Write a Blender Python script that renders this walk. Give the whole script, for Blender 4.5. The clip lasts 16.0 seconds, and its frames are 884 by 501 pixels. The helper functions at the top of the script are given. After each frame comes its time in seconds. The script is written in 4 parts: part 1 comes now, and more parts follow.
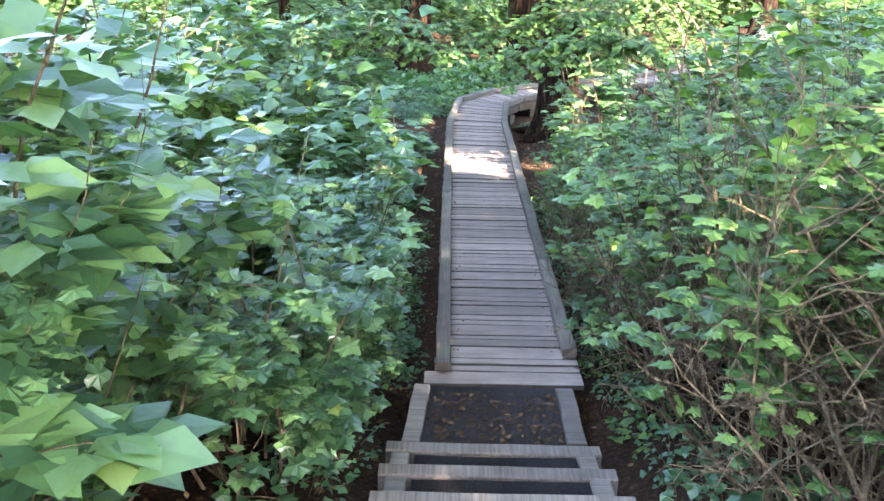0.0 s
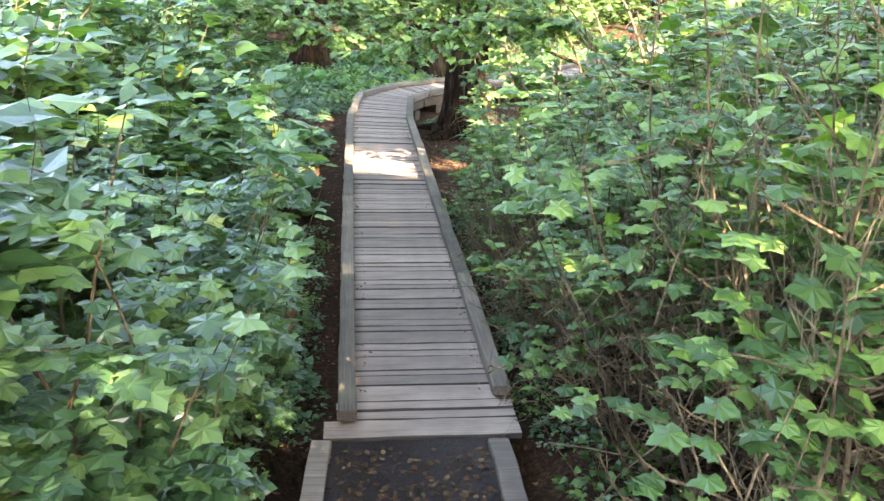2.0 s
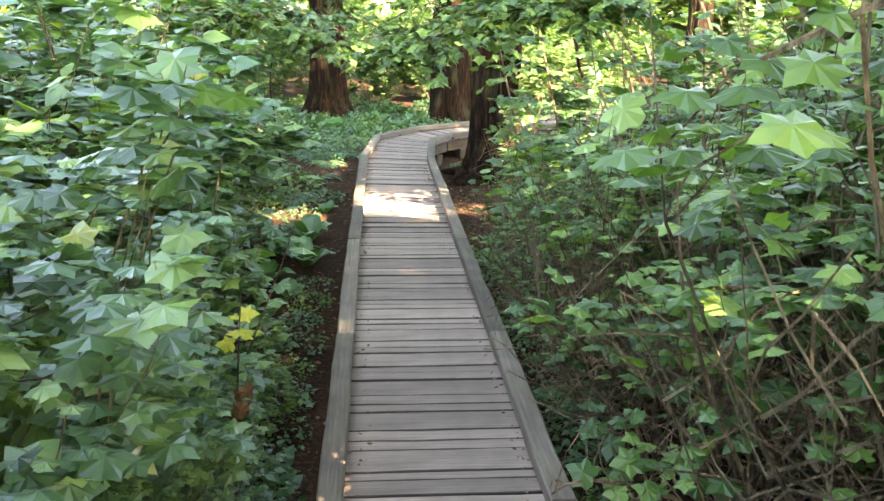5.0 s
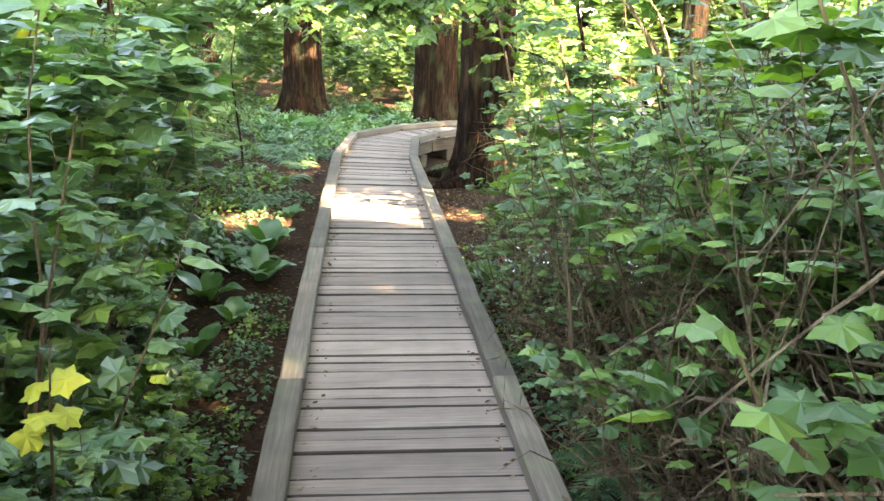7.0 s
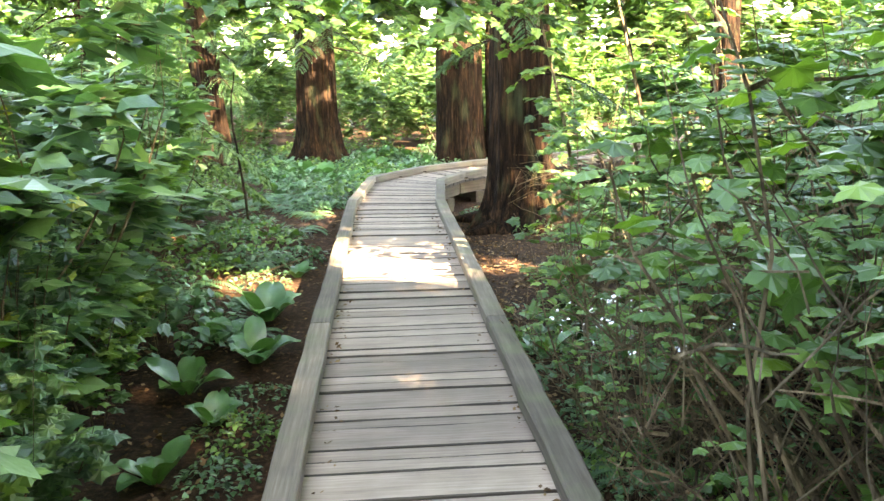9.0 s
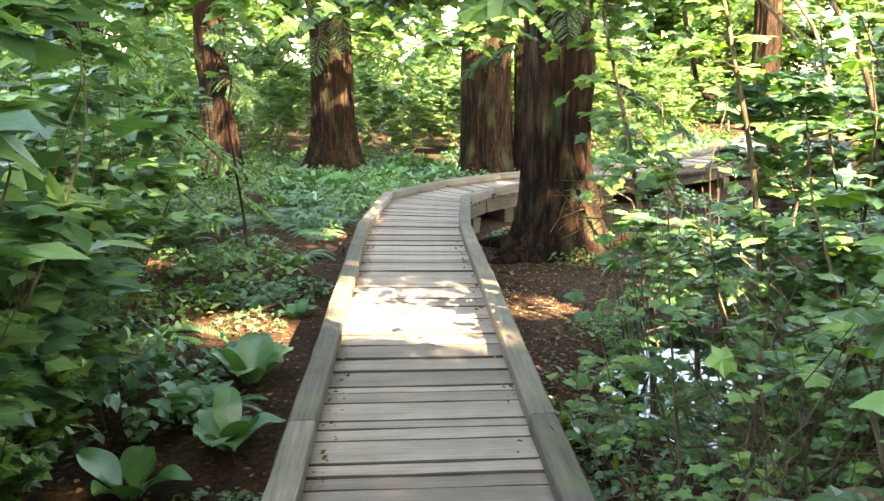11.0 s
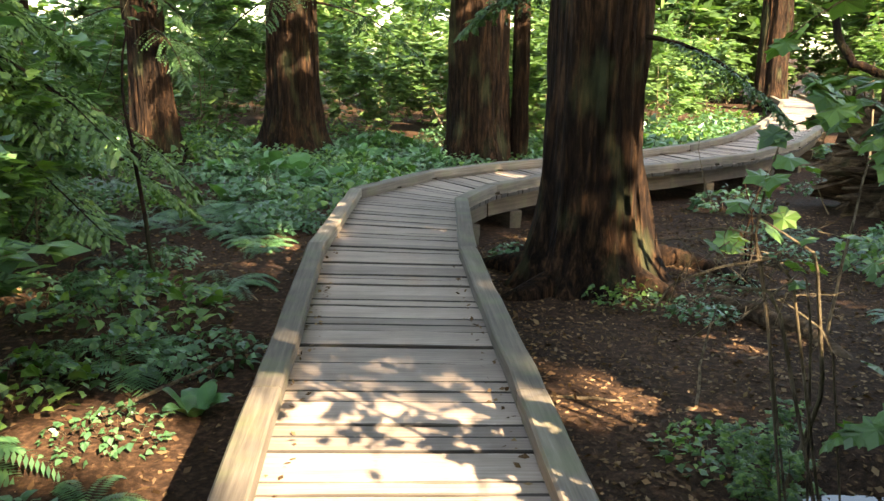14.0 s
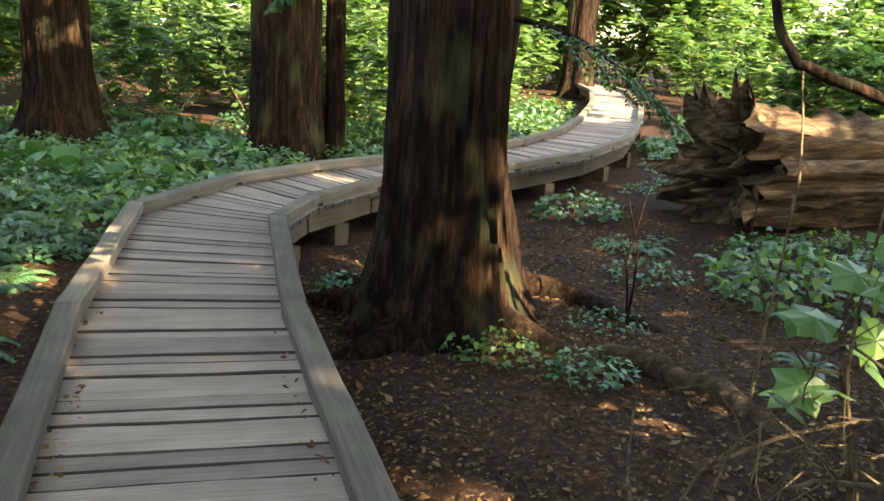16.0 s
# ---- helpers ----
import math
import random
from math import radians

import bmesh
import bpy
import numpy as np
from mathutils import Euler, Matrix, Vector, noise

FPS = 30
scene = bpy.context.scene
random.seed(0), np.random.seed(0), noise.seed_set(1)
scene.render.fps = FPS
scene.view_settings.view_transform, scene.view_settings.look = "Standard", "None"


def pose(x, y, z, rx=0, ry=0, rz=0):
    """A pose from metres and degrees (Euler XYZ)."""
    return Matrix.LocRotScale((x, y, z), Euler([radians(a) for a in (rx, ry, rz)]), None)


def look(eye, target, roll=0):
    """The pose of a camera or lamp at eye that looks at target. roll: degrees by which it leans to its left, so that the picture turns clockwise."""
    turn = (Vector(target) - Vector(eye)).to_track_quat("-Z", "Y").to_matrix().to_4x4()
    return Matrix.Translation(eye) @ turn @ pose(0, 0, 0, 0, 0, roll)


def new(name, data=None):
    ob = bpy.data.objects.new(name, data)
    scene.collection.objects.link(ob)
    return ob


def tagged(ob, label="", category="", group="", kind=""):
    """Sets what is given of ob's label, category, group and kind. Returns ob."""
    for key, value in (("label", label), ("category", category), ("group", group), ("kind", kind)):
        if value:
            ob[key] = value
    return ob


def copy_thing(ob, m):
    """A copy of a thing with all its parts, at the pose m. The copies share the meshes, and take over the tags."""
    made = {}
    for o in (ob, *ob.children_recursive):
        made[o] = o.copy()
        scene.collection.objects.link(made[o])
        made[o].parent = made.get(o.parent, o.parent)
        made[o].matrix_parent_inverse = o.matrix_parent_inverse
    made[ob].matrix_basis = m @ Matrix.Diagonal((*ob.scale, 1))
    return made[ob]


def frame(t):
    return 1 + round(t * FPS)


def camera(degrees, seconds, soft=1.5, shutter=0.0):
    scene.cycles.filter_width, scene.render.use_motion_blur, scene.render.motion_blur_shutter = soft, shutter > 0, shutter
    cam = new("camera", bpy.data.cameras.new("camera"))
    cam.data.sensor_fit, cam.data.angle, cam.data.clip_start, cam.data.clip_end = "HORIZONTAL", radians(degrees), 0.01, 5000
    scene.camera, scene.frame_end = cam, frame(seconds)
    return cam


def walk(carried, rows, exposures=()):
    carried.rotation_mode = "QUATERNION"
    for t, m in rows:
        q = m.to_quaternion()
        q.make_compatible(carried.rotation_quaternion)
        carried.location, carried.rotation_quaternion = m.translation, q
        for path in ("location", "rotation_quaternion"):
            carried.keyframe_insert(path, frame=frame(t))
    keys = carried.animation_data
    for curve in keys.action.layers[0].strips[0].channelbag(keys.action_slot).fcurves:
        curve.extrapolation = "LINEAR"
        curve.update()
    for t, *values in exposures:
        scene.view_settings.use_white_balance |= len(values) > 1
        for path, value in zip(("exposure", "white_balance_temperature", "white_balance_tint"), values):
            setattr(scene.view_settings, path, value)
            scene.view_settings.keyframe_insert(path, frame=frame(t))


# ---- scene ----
cam = camera(55.4, 16.0)
PATH = [
    (0, (0.085, 0.101, 3.365), (0.072, 1.982, 2.684), 0.8),
    (0.5, (0.067, 0.505, 3.29), (0.222, 2.367, 2.576), 0.7),
    (1, (0.12, 0.825, 3.152), (0.275, 2.714, 2.513), 0.5),
    (1.5, (0.066, 1.18, 3.092), (0.228, 3.05, 2.4), 1.9),
    (2, (0.095, 1.443, 3.007), (0.31, 3.313, 2.333), 1.9),
    (2.5, (0.159, 1.761, 2.866), (0.379, 3.657, 2.27), 2.3),
    (3, (0.136, 2.096, 2.757), (0.359, 3.995, 2.17), 2.4),
    (3.5, (0.237, 2.381, 2.622), (0.396, 4.327, 2.191), 2.4),
    (4, (0.275, 2.579, 2.545), (0.402, 4.503, 2.013), 2.0),
    (6.3, (0.342, 4.334, 1.947), (0.547, 6.26, 1.45), -0.6),
    (6.5, (0.378, 4.497, 1.935), (0.581, 6.431, 1.467), 0.5),
    (7, (0.404, 4.854, 1.823), (0.601, 6.779, 1.32), 1.6),
    (7.5, (0.375, 5.287, 1.707), (0.573, 7.226, 1.26), 0.0),
    (8, (0.409, 5.678, 1.611), (0.57, 7.642, 1.269), 0.3),
    (8.5, (0.42, 6.055, 1.591), (0.576, 8.015, 1.227), 0.2),
    (9, (0.477, 6.46, 1.575), (0.612, 8.415, 1.173), -1.2),
    (9.2, (0.527, 6.636, 1.617), (0.627, 8.591, 1.204), -1.5),
    (11.3, (0.56, 8.21, 1.595), (0.645, 10.169, 1.2), -0.6),
    (11.5, (0.589, 8.438, 1.555), (0.674, 10.396, 1.156), -0.9),
    (12, (0.617, 8.969, 1.538), (0.639, 10.926, 1.123), 0.8),
    (12.5, (0.576, 9.476, 1.542), (0.57, 11.431, 1.118), 0.3),
    (13, (0.615, 9.98, 1.501), (0.602, 11.942, 1.109), 0.1),
    (13.5, (0.541, 10.467, 1.466), (0.495, 12.426, 1.068), 0.9),
    (14, (0.544, 10.908, 1.457), (0.693, 12.849, 1.0), 0.7),
    (14.5, (0.572, 11.32, 1.486), (0.732, 13.26, 1.029), 1.1),
    (15, (0.518, 11.771, 1.476), (0.762, 13.699, 1.003), 2.5),
    (15.5, (0.594, 12.182, 1.459), (1.047, 14.069, 0.979), 1.7),
    (16, (0.608, 12.592, 1.463), (1.21, 14.435, 0.972), 2.9),
]
walk(cam, [(t, look(eye, target, roll)) for t, eye, target, roll in PATH], [(0, 3.85, 6700, 19), (2.5, 3.9, 8300, 17), (3.8, 3.8, 8500, 16), (7, 4.25, 9200, 16), (9.2, 4.35, 9200, 12), (12, 3.6, 9200, 12), (14.5, 2.9, 8700, 11), (16, 2.9, 8900, 11)])

# ---- light ----
TO_SUN = Vector((0.5, -0.866, 0.0)).normalized() * math.cos(radians(34)) + Vector((0, 0, math.sin(radians(34))))
world = bpy.data.worlds.new("sky")
scene.world = world
world.use_nodes = True
wn = world.node_tree
sky = wn.nodes.new("ShaderNodeTexSky")
sky.sky_type = "NISHITA"
sky.sun_disc = False
sky.sun_elevation = radians(34)
sky.sun_rotation = math.atan2(TO_SUN.x, TO_SUN.y)
wn.links.new(sky.outputs[0], wn.nodes["Background"].inputs[0])
wn.nodes["Background"].inputs[1].default_value = 0.15
sun_data = bpy.data.lights.new("sun", "SUN")
sun_data.energy = 5.0
sun_data.angle = radians(0.4)
sun_data.color = (1.0, 0.91, 0.80)
sun = new("sun", sun_data)
sun.matrix_world = look(TO_SUN * 60, (0, 0, 0))


# ---- materials ----
def material(name, rough=0.8):
    m = bpy.data.materials.new(name)
    m.use_nodes = True
    b = m.node_tree.nodes["Principled BSDF"]
    b.inputs["Roughness"].default_value = rough
    return m, m.node_tree, b


def node(tree, kind, **values):
    n = tree.nodes.new(kind)
    for key, v in values.items():
        n.inputs[key].default_value = v
    return n


def coords(tree, scale):
    t = tree.nodes.new("ShaderNodeTexCoord")
    m = node(tree, "ShaderNodeMapping", Scale=scale)
    tree.links.new(t.outputs["Object"], m.inputs["Vector"])
    return m.outputs[0]


def ramp(tree, fac, stops):
    r = tree.nodes.new("ShaderNodeValToRGB")
    while len(r.color_ramp.elements) < len(stops):
        r.color_ramp.elements.new(0.5)
    for e, (p, c) in zip(r.color_ramp.elements, stops):
        e.position, e.color = p, (*c, 1)
    tree.links.new(fac, r.inputs[0])
    return r.outputs[0]


def mixed(tree, fac, a, b, blend="MIX"):
    n = tree.nodes.new("ShaderNodeMix")
    n.data_type, n.blend_type = "RGBA", blend
    for sock, v in ((n.inputs[0], fac), (n.inputs[6], a), (n.inputs[7], b)):
        if isinstance(v, (float, int)):
            sock.default_value = v
        elif isinstance(v, tuple):
            sock.default_value = (*v, 1)
        else:
            tree.links.new(v, sock)
    return n.outputs[2]


def bumped(tree, b, height, strength, distance):
    n = node(tree, "ShaderNodeBump", Strength=strength, Distance=distance)
    tree.links.new(height, n.inputs["Height"])
    tree.links.new(n.outputs[0], b.inputs["Normal"])


def leaf_material(name, dark, mid, light, rough=0.42, through_light=0.3, spec=0.5, yellow=0.0, tint=(1.5, 1.7, 0.45)):
    m, t, b = material(name, rough)
    g = t.nodes.new("ShaderNodeNewGeometry")
    stops = [(0.0, dark), (0.55, mid), (1.0 - yellow, light)]
    if yellow:
        stops.append((1.0, (0.42, 0.40, 0.05)))
    c = ramp(t, g.outputs["Random Per Island"], stops)
    n = node(t, "ShaderNodeTexNoise", Scale=9.0, Detail=4.0)
    t.links.new(coords(t, (1, 1, 1)), n.inputs["Vector"])
    c = mixed(t, 0.5, c, ramp(t, n.outputs[0], [(0.3, (0.55, 0.6, 0.5)), (0.7, (1.3, 1.25, 1.2))]), "MULTIPLY")
    t.links.new(c, b.inputs["Base Color"])
    b.inputs["Specular IOR Level"].default_value = spec
    tr = t.nodes.new("ShaderNodeBsdfTranslucent")
    t.links.new(mixed(t, 1.0, c, tint, "MULTIPLY"), tr.inputs[0])
    mx = t.nodes.new("ShaderNodeMixShader")
    mx.inputs[0].default_value = through_light
    t.links.new(b.outputs[0], mx.inputs[1])
    t.links.new(tr.outputs[0], mx.inputs[2])
    t.links.new(mx.outputs[0], t.nodes["Material Output"].inputs[0])
    n2 = node(t, "ShaderNodeTexNoise", Scale=60.0, Detail=2.0)
    t.links.new(coords(t, (1, 1, 1)), n2.inputs["Vector"])
    bumped(t, b, n2.outputs[0], 0.25, 0.01)
    return m


def wood_material(name, tones, along, grain=60.0, moss=0.0):
    """Weathered timber. along: the axis of the grain."""
    m, t, b = material(name, 0.78)
    info = t.nodes.new("ShaderNodeObjectInfo")
    stretch = [grain, grain, grain]
    stretch["xyz".index(along)] = grain * 0.035
    n = node(t, "ShaderNodeTexNoise", Scale=1.0, Detail=6.0, Roughness=0.65)
    t.links.new(coords(t, stretch), n.inputs["Vector"])
    c = ramp(t, n.outputs[0], [(0.25, tones[0]), (0.5, tones[1]), (0.75, tones[2])])
    big = node(t, "ShaderNodeTexNoise", Scale=3.1, Detail=6.0)
    t.links.new(coords(t, (1, 1, 1)), big.inputs["Vector"])
    c = mixed(t, 0.75, c, ramp(t, big.outputs[0], [(0.3, (0.62, 0.6, 0.58)), (0.7, (1.2, 1.18, 1.15))]), "MULTIPLY")
    c = mixed(t, 1.0, c, ramp(t, info.outputs["Random"], [(0.0, (0.66, 0.65, 0.64)), (1.0, (1.22, 1.20, 1.17))]), "MULTIPLY")
    if moss:
        mo = node(t, "ShaderNodeTexNoise", Scale=5.0, Detail=6.0)
        t.links.new(coords(t, (1, 1, 1)), mo.inputs["Vector"])
        c = mixed(t, ramp(t, mo.outputs[0], [(0.5, (0, 0, 0)), (0.72, (moss, moss, moss))]), c, (0.13, 0.16, 0.06))
    t.links.new(c, b.inputs["Base Color"])
    bumped(t, b, n.outputs[0], 0.5, 0.006)
    return m


def bark_material(name, tones, scale=1.0, axis=2):
    m, t, b = material(name, 0.9)
    b.inputs["Specular IOR Level"].default_value = 0.12
    n = node(t, "ShaderNodeTexNoise", Scale=1.0, Detail=7.0, Roughness=0.7, Distortion=0.4)
    stretch = [20 * scale] * 3
    stretch[axis] = 2.6 * scale
    t.links.new(coords(t, stretch), n.inputs["Vector"])
    c = ramp(t, n.outputs[0], [(0.3, tones[0]), (0.5, tones[1]), (0.72, tones[2])])
    big = node(t, "ShaderNodeTexNoise", Scale=1.6, Detail=4.0)
    t.links.new(coords(t, (1, 1, 0.5)), big.inputs["Vector"])
    crack = node(t, "ShaderNodeTexNoise", Scale=1.0, Detail=5.0, Roughness=0.6, Distortion=1.2)
    wide = [7 * scale] * 3
    wide[axis] = 1.5 * scale
    t.links.new(coords(t, wide), crack.inputs["Vector"])
    c = mixed(t, 0.85, c, ramp(t, crack.outputs[0], [(0.40, (0.35, 0.33, 0.32)), (0.52, (1, 1, 1)), (0.7, (1.25, 1.15, 1.05))]), "MULTIPLY")
    c = mixed(t, 0.8, c, ramp(t, big.outputs[0], [(0.32, (0.6, 0.62, 0.6)), (0.68, (1.25, 1.15, 1.05))]), "MULTIPLY")
    mo = node(t, "ShaderNodeTexNoise", Scale=3.3, Detail=8.0)
    t.links.new(coords(t, (1, 1, 0.35)), mo.inputs["Vector"])
    c = mixed(t, ramp(t, mo.outputs[0], [(0.55, (0, 0, 0)), (0.75, (0.5, 0.5, 0.5))]), c, (0.09, 0.11, 0.05))
    t.links.new(c, b.inputs["Base Color"])
    bumped(t, b, n.outputs[0], 1.0, 0.05)
    return m


def soil_material(name, stops, scale, bump=0.6):
    m, t, b = material(name, 0.95)
    b.inputs["Specular IOR Level"].default_value = 0.15
    n = node(t, "ShaderNodeTexNoise", Scale=scale, Detail=9.0, Roughness=0.72)
    t.links.new(coords(t, (1, 1, 1)), n.inputs["Vector"])
    c = ramp(t, n.outputs[0], stops)
    big = node(t, "ShaderNodeTexNoise", Scale=0.9, Detail=5.0)
    t.links.new(coords(t, (1, 1, 1)), big.inputs["Vector"])
    c = mixed(t, 0.8, c, ramp(t, big.outputs[0], [(0.35, (0.55, 0.52, 0.5)), (0.65, (1.3, 1.2, 1.1))]), "MULTIPLY")
    t.links.new(c, b.inputs["Base Color"])
    bumped(t, b, n.outputs[0], bump, 0.04)
    return m


BERRY = leaf_material("berry_leaf", (0.030, 0.080, 0.036), (0.075, 0.175, 0.075), (0.20, 0.34, 0.13), 0.32, 0.26, 0.85, 0.012)
BERRY2 = leaf_material("currant_leaf", (0.036, 0.085, 0.026), (0.085, 0.18, 0.05), (0.21, 0.34, 0.085), 0.38, 0.30, 0.6)
SUNLEAF = leaf_material("thicket_leaf", (0.06, 0.12, 0.042), (0.11, 0.20, 0.065), (0.17, 0.27, 0.095), 0.55, 0.36, 0.3, 0.01, (1.25, 1.45, 0.75))
FERN = leaf_material("fern_leaf", (0.042, 0.11, 0.05), (0.072, 0.18, 0.078), (0.12, 0.24, 0.10), 0.34, 0.22, 0.85)
CABBAGE = leaf_material("broad_leaf", (0.05, 0.14, 0.06), (0.08, 0.21, 0.08), (0.16, 0.31, 0.09), 0.28, 0.22, 0.9)
NEEDLE = leaf_material("needle_leaf", (0.022, 0.055, 0.022), (0.035, 0.085, 0.030), (0.06, 0.13, 0.04), 0.5, 0.2)
HEMLOCK = leaf_material("hemlock_needle", (0.05, 0.11, 0.035), (0.09, 0.17, 0.05), (0.15, 0.25, 0.075), 0.5, 0.25)
CANOPY = leaf_material("shade_canopy_leaf", (0.04, 0.10, 0.03), (0.07, 0.17, 0.04), (0.12, 0.24, 0.05), 0.5, 0.3)
DRYLEAF = leaf_material("dry_leaf", (0.05, 0.028, 0.014), (0.12, 0.065, 0.032), (0.27, 0.17, 0.095), 0.8, 0.1, 0.2)
YELLOW = leaf_material("yellow_leaf", (0.30, 0.34, 0.04), (0.40, 0.42, 0.05), (0.5, 0.48, 0.07), 0.5, 0.3)
CANE = bark_material("cane_bark", ((0.10, 0.075, 0.045), (0.22, 0.17, 0.11), (0.36, 0.29, 0.20)), 2.0)
DECK = wood_material("weathered_deck", ((0.20, 0.155, 0.122), (0.31, 0.246, 0.20), (0.42, 0.343, 0.285)), "x")
# gap shade put into the colour: board sides and chamfers near black
DECK_EDGE = wood_material("shaded_board_edge", ((0.025, 0.020, 0.016), (0.055, 0.045, 0.036), (0.10, 0.085, 0.068)), "x")
RAIL = wood_material("weathered_rail", ((0.085, 0.068, 0.050), (0.155, 0.128, 0.098), (0.245, 0.21, 0.168)), "y", 50.0, 0.35)
BEAM = wood_material("dark_beam", ((0.05, 0.035, 0.022), (0.10, 0.07, 0.045), (0.16, 0.12, 0.08)), "y", 40.0, 0.3)
STEP = wood_material("step_timber", ((0.13, 0.11, 0.085), (0.24, 0.205, 0.165), (0.35, 0.31, 0.26)), "x", 50.0)
CEDAR = bark_material("cedar_bark", ((0.004, 0.0026, 0.002), (0.020, 0.011, 0.0065), (0.095, 0.052, 0.027)))
SNAG = bark_material("rotten_log", ((0.03, 0.02, 0.013), (0.13, 0.085, 0.052), (0.30, 0.22, 0.145)), 0.7, 0)
SOIL = soil_material("forest_soil", [(0.3, (0.012, 0.007, 0.004)), (0.5, (0.042, 0.023, 0.013)), (0.7, (0.13, 0.074, 0.043))], 22.0)
GRAVEL = soil_material("dark_gravel", [(0.3, (0.08, 0.072, 0.076)), (0.55, (0.16, 0.148, 0.15)), (0.78, (0.30, 0.28, 0.27))], 90.0, 0.9)
WATER, _t, _b = material("still_water", 0.03)
_b.inputs["Base Color"].default_value = (0.012, 0.012, 0.010, 1)
_b.inputs["Specular IOR Level"].default_value = 0.8
_n = node(_t, "ShaderNodeTexNoise", Scale=7.0, Detail=3.0)
bumped(_t, _b, _n.outputs[0], 0.08, 0.02)


# ---- mesh helpers ----
rng = np.random.default_rng(7)


def part(name, bm, mat, parent=None, label=""):
    me = bpy.data.meshes.new(name)
    bm.to_mesh(me)
    bm.free()
    me.materials.append(mat)
    ob = new(name, me)
    ob.parent = parent
    return tagged(ob, label)


def raw(name, verts, faces, mat, parent=None, smooth=False):
    """A mesh object from arrays; all faces have the same number of corners."""
    verts, faces = np.asarray(verts, np.float32), np.asarray(faces, np.int32)
    me = bpy.data.meshes.new(name)
    me.vertices.add(len(verts))
    me.vertices.foreach_set("co", verts.ravel())
    k = faces.shape[1]
    me.loops.add(faces.size)
    me.loops.foreach_set("vertex_index", faces.ravel())
    me.polygons.add(len(faces))
    me.polygons.foreach_set("loop_start", np.arange(0, faces.size, k, dtype=np.int32))
    me.polygons.foreach_set("use_smooth", np.full(len(faces), smooth))
    me.update(calc_edges=True)
    me.validate()
    me.materials.append(mat)
    ob = new(name, me)
    ob.parent = parent
    return ob


def thing(name, label, category, group="", at=(0, 0, 0), turn=0.0, size=1.0, kind=""):
    ob = new(name)
    ob.empty_display_size = 0.1
    ob.matrix_basis = Matrix.LocRotScale(at, Euler((0, 0, radians(turn))), Vector((size,) * 3))
    return tagged(ob, label, category, group, kind)


def placed(x, y, z, turn, size=1.0, tilt=0.0):
    return Matrix.LocRotScale((x, y, z), Euler((radians(tilt), 0, radians(turn))), None) @ Matrix.Scale(size, 4)


def smooth_step(a, b, v):
    t = min(1.0, max(0.0, (v - a) / (b - a)))
    return t * t * (3 - 2 * t)


def tube(points, radii, sides=5):
    """Vertices and quads of a tapered tube along points."""
    pts = np.asarray(points, float)
    n = len(pts)
    tang = np.gradient(pts, axis=0)
    tang /= np.linalg.norm(tang, axis=1)[:, None] + 1e-9
    ref = np.array([0.31, 0.95, 0.05])
    u = np.cross(tang, ref)
    u /= np.linalg.norm(u, axis=1)[:, None] + 1e-9
    v = np.cross(tang, u)
    a = np.linspace(0, 2 * np.pi, sides, endpoint=False)
    r = np.asarray(radii, float)[:, None, None]
    verts = (pts[:, None, :] + r * (np.cos(a)[None, :, None] * u[:, None, :] + np.sin(a)[None, :, None] * v[:, None, :])).reshape(-1, 3)
    i, j = np.meshgrid(np.arange(n - 1), np.arange(sides), indexing="ij")
    k = (j + 1) % sides
    faces = np.stack([i * sides + j, i * sides + k, (i + 1) * sides + k, (i + 1) * sides + j], -1).reshape(-1, 4)
    return verts, faces


def joined(chunks):
    vs, fs, base = [], [], 0
    for v, f in chunks:
        vs.append(v)
        fs.append(f + base)
        base += len(v)
    return np.concatenate(vs), np.concatenate(fs)


def strewn(template, where, forward, up, size):
    """Copies of one leaf at points, with its tip along forward and its face to up."""
    V, F = template
    f = forward / (np.linalg.norm(forward, axis=1)[:, None] + 1e-9)
    s = np.cross(f, up)
    s /= np.linalg.norm(s, axis=1)[:, None] + 1e-9
    n = np.cross(s, f)
    out = where[:, None, :] + size[:, None, None] * (V[None, :, 0:1] * s[:, None, :] + V[None, :, 1:2] * f[:, None, :] + V[None, :, 2:3] * n[:, None, :])
    faces = (F[None] + (np.arange(len(where)) * len(V))[:, None, None]).reshape(-1, F.shape[1])
    return out.reshape(-1, 3), faces


def fan_leaf(half, bend=0.14, droop=0.12, crease=0.0):
    """A lobed leaf: half of its outline from base to tip, mirrored, as a fan round its middle."""
    pts = [(0, 0)] + half + [(0, 1.0)] + [(-x, y) for x, y in reversed(half)]
    V = np.array([(0, 0.38, 0.02)] + [(x, y, -bend * abs(x) - droop * y * y + crease * (-1) ** k) for k, (x, y) in enumerate(pts)])
    n = len(pts)
    return V, np.array([(0, 1 + i, 1 + (i + 1) % n) for i in range(n)])


PALMATE = fan_leaf([(0.20, -0.12), (0.49, -0.01), (0.41, 0.20), (0.60, 0.47), (0.33, 0.55), (0.19, 0.76)], 0.2, 0.22, 0.03)
OVATE = fan_leaf([(0.20, 0.12), (0.33, 0.36), (0.26, 0.66), (0.11, 0.88)])
LOBED = (np.array([(0, 0, 0.02), (0.47, 0.10, -0.12), (0.36, 0.46, -0.04), (0, 1.0, -0.2), (-0.36, 0.46, -0.04), (-0.47, 0.10, -0.12)]), np.array([(0, 1, 2), (0, 2, 3), (0, 3, 4), (0, 4, 5)]))
SMALL = (np.array([(0, 0, 0), (0.3, 0.45, -0.06), (0, 1, -0.15), (-0.3, 0.45, -0.06)]), np.array([(0, 1, 2), (0, 2, 3)]))


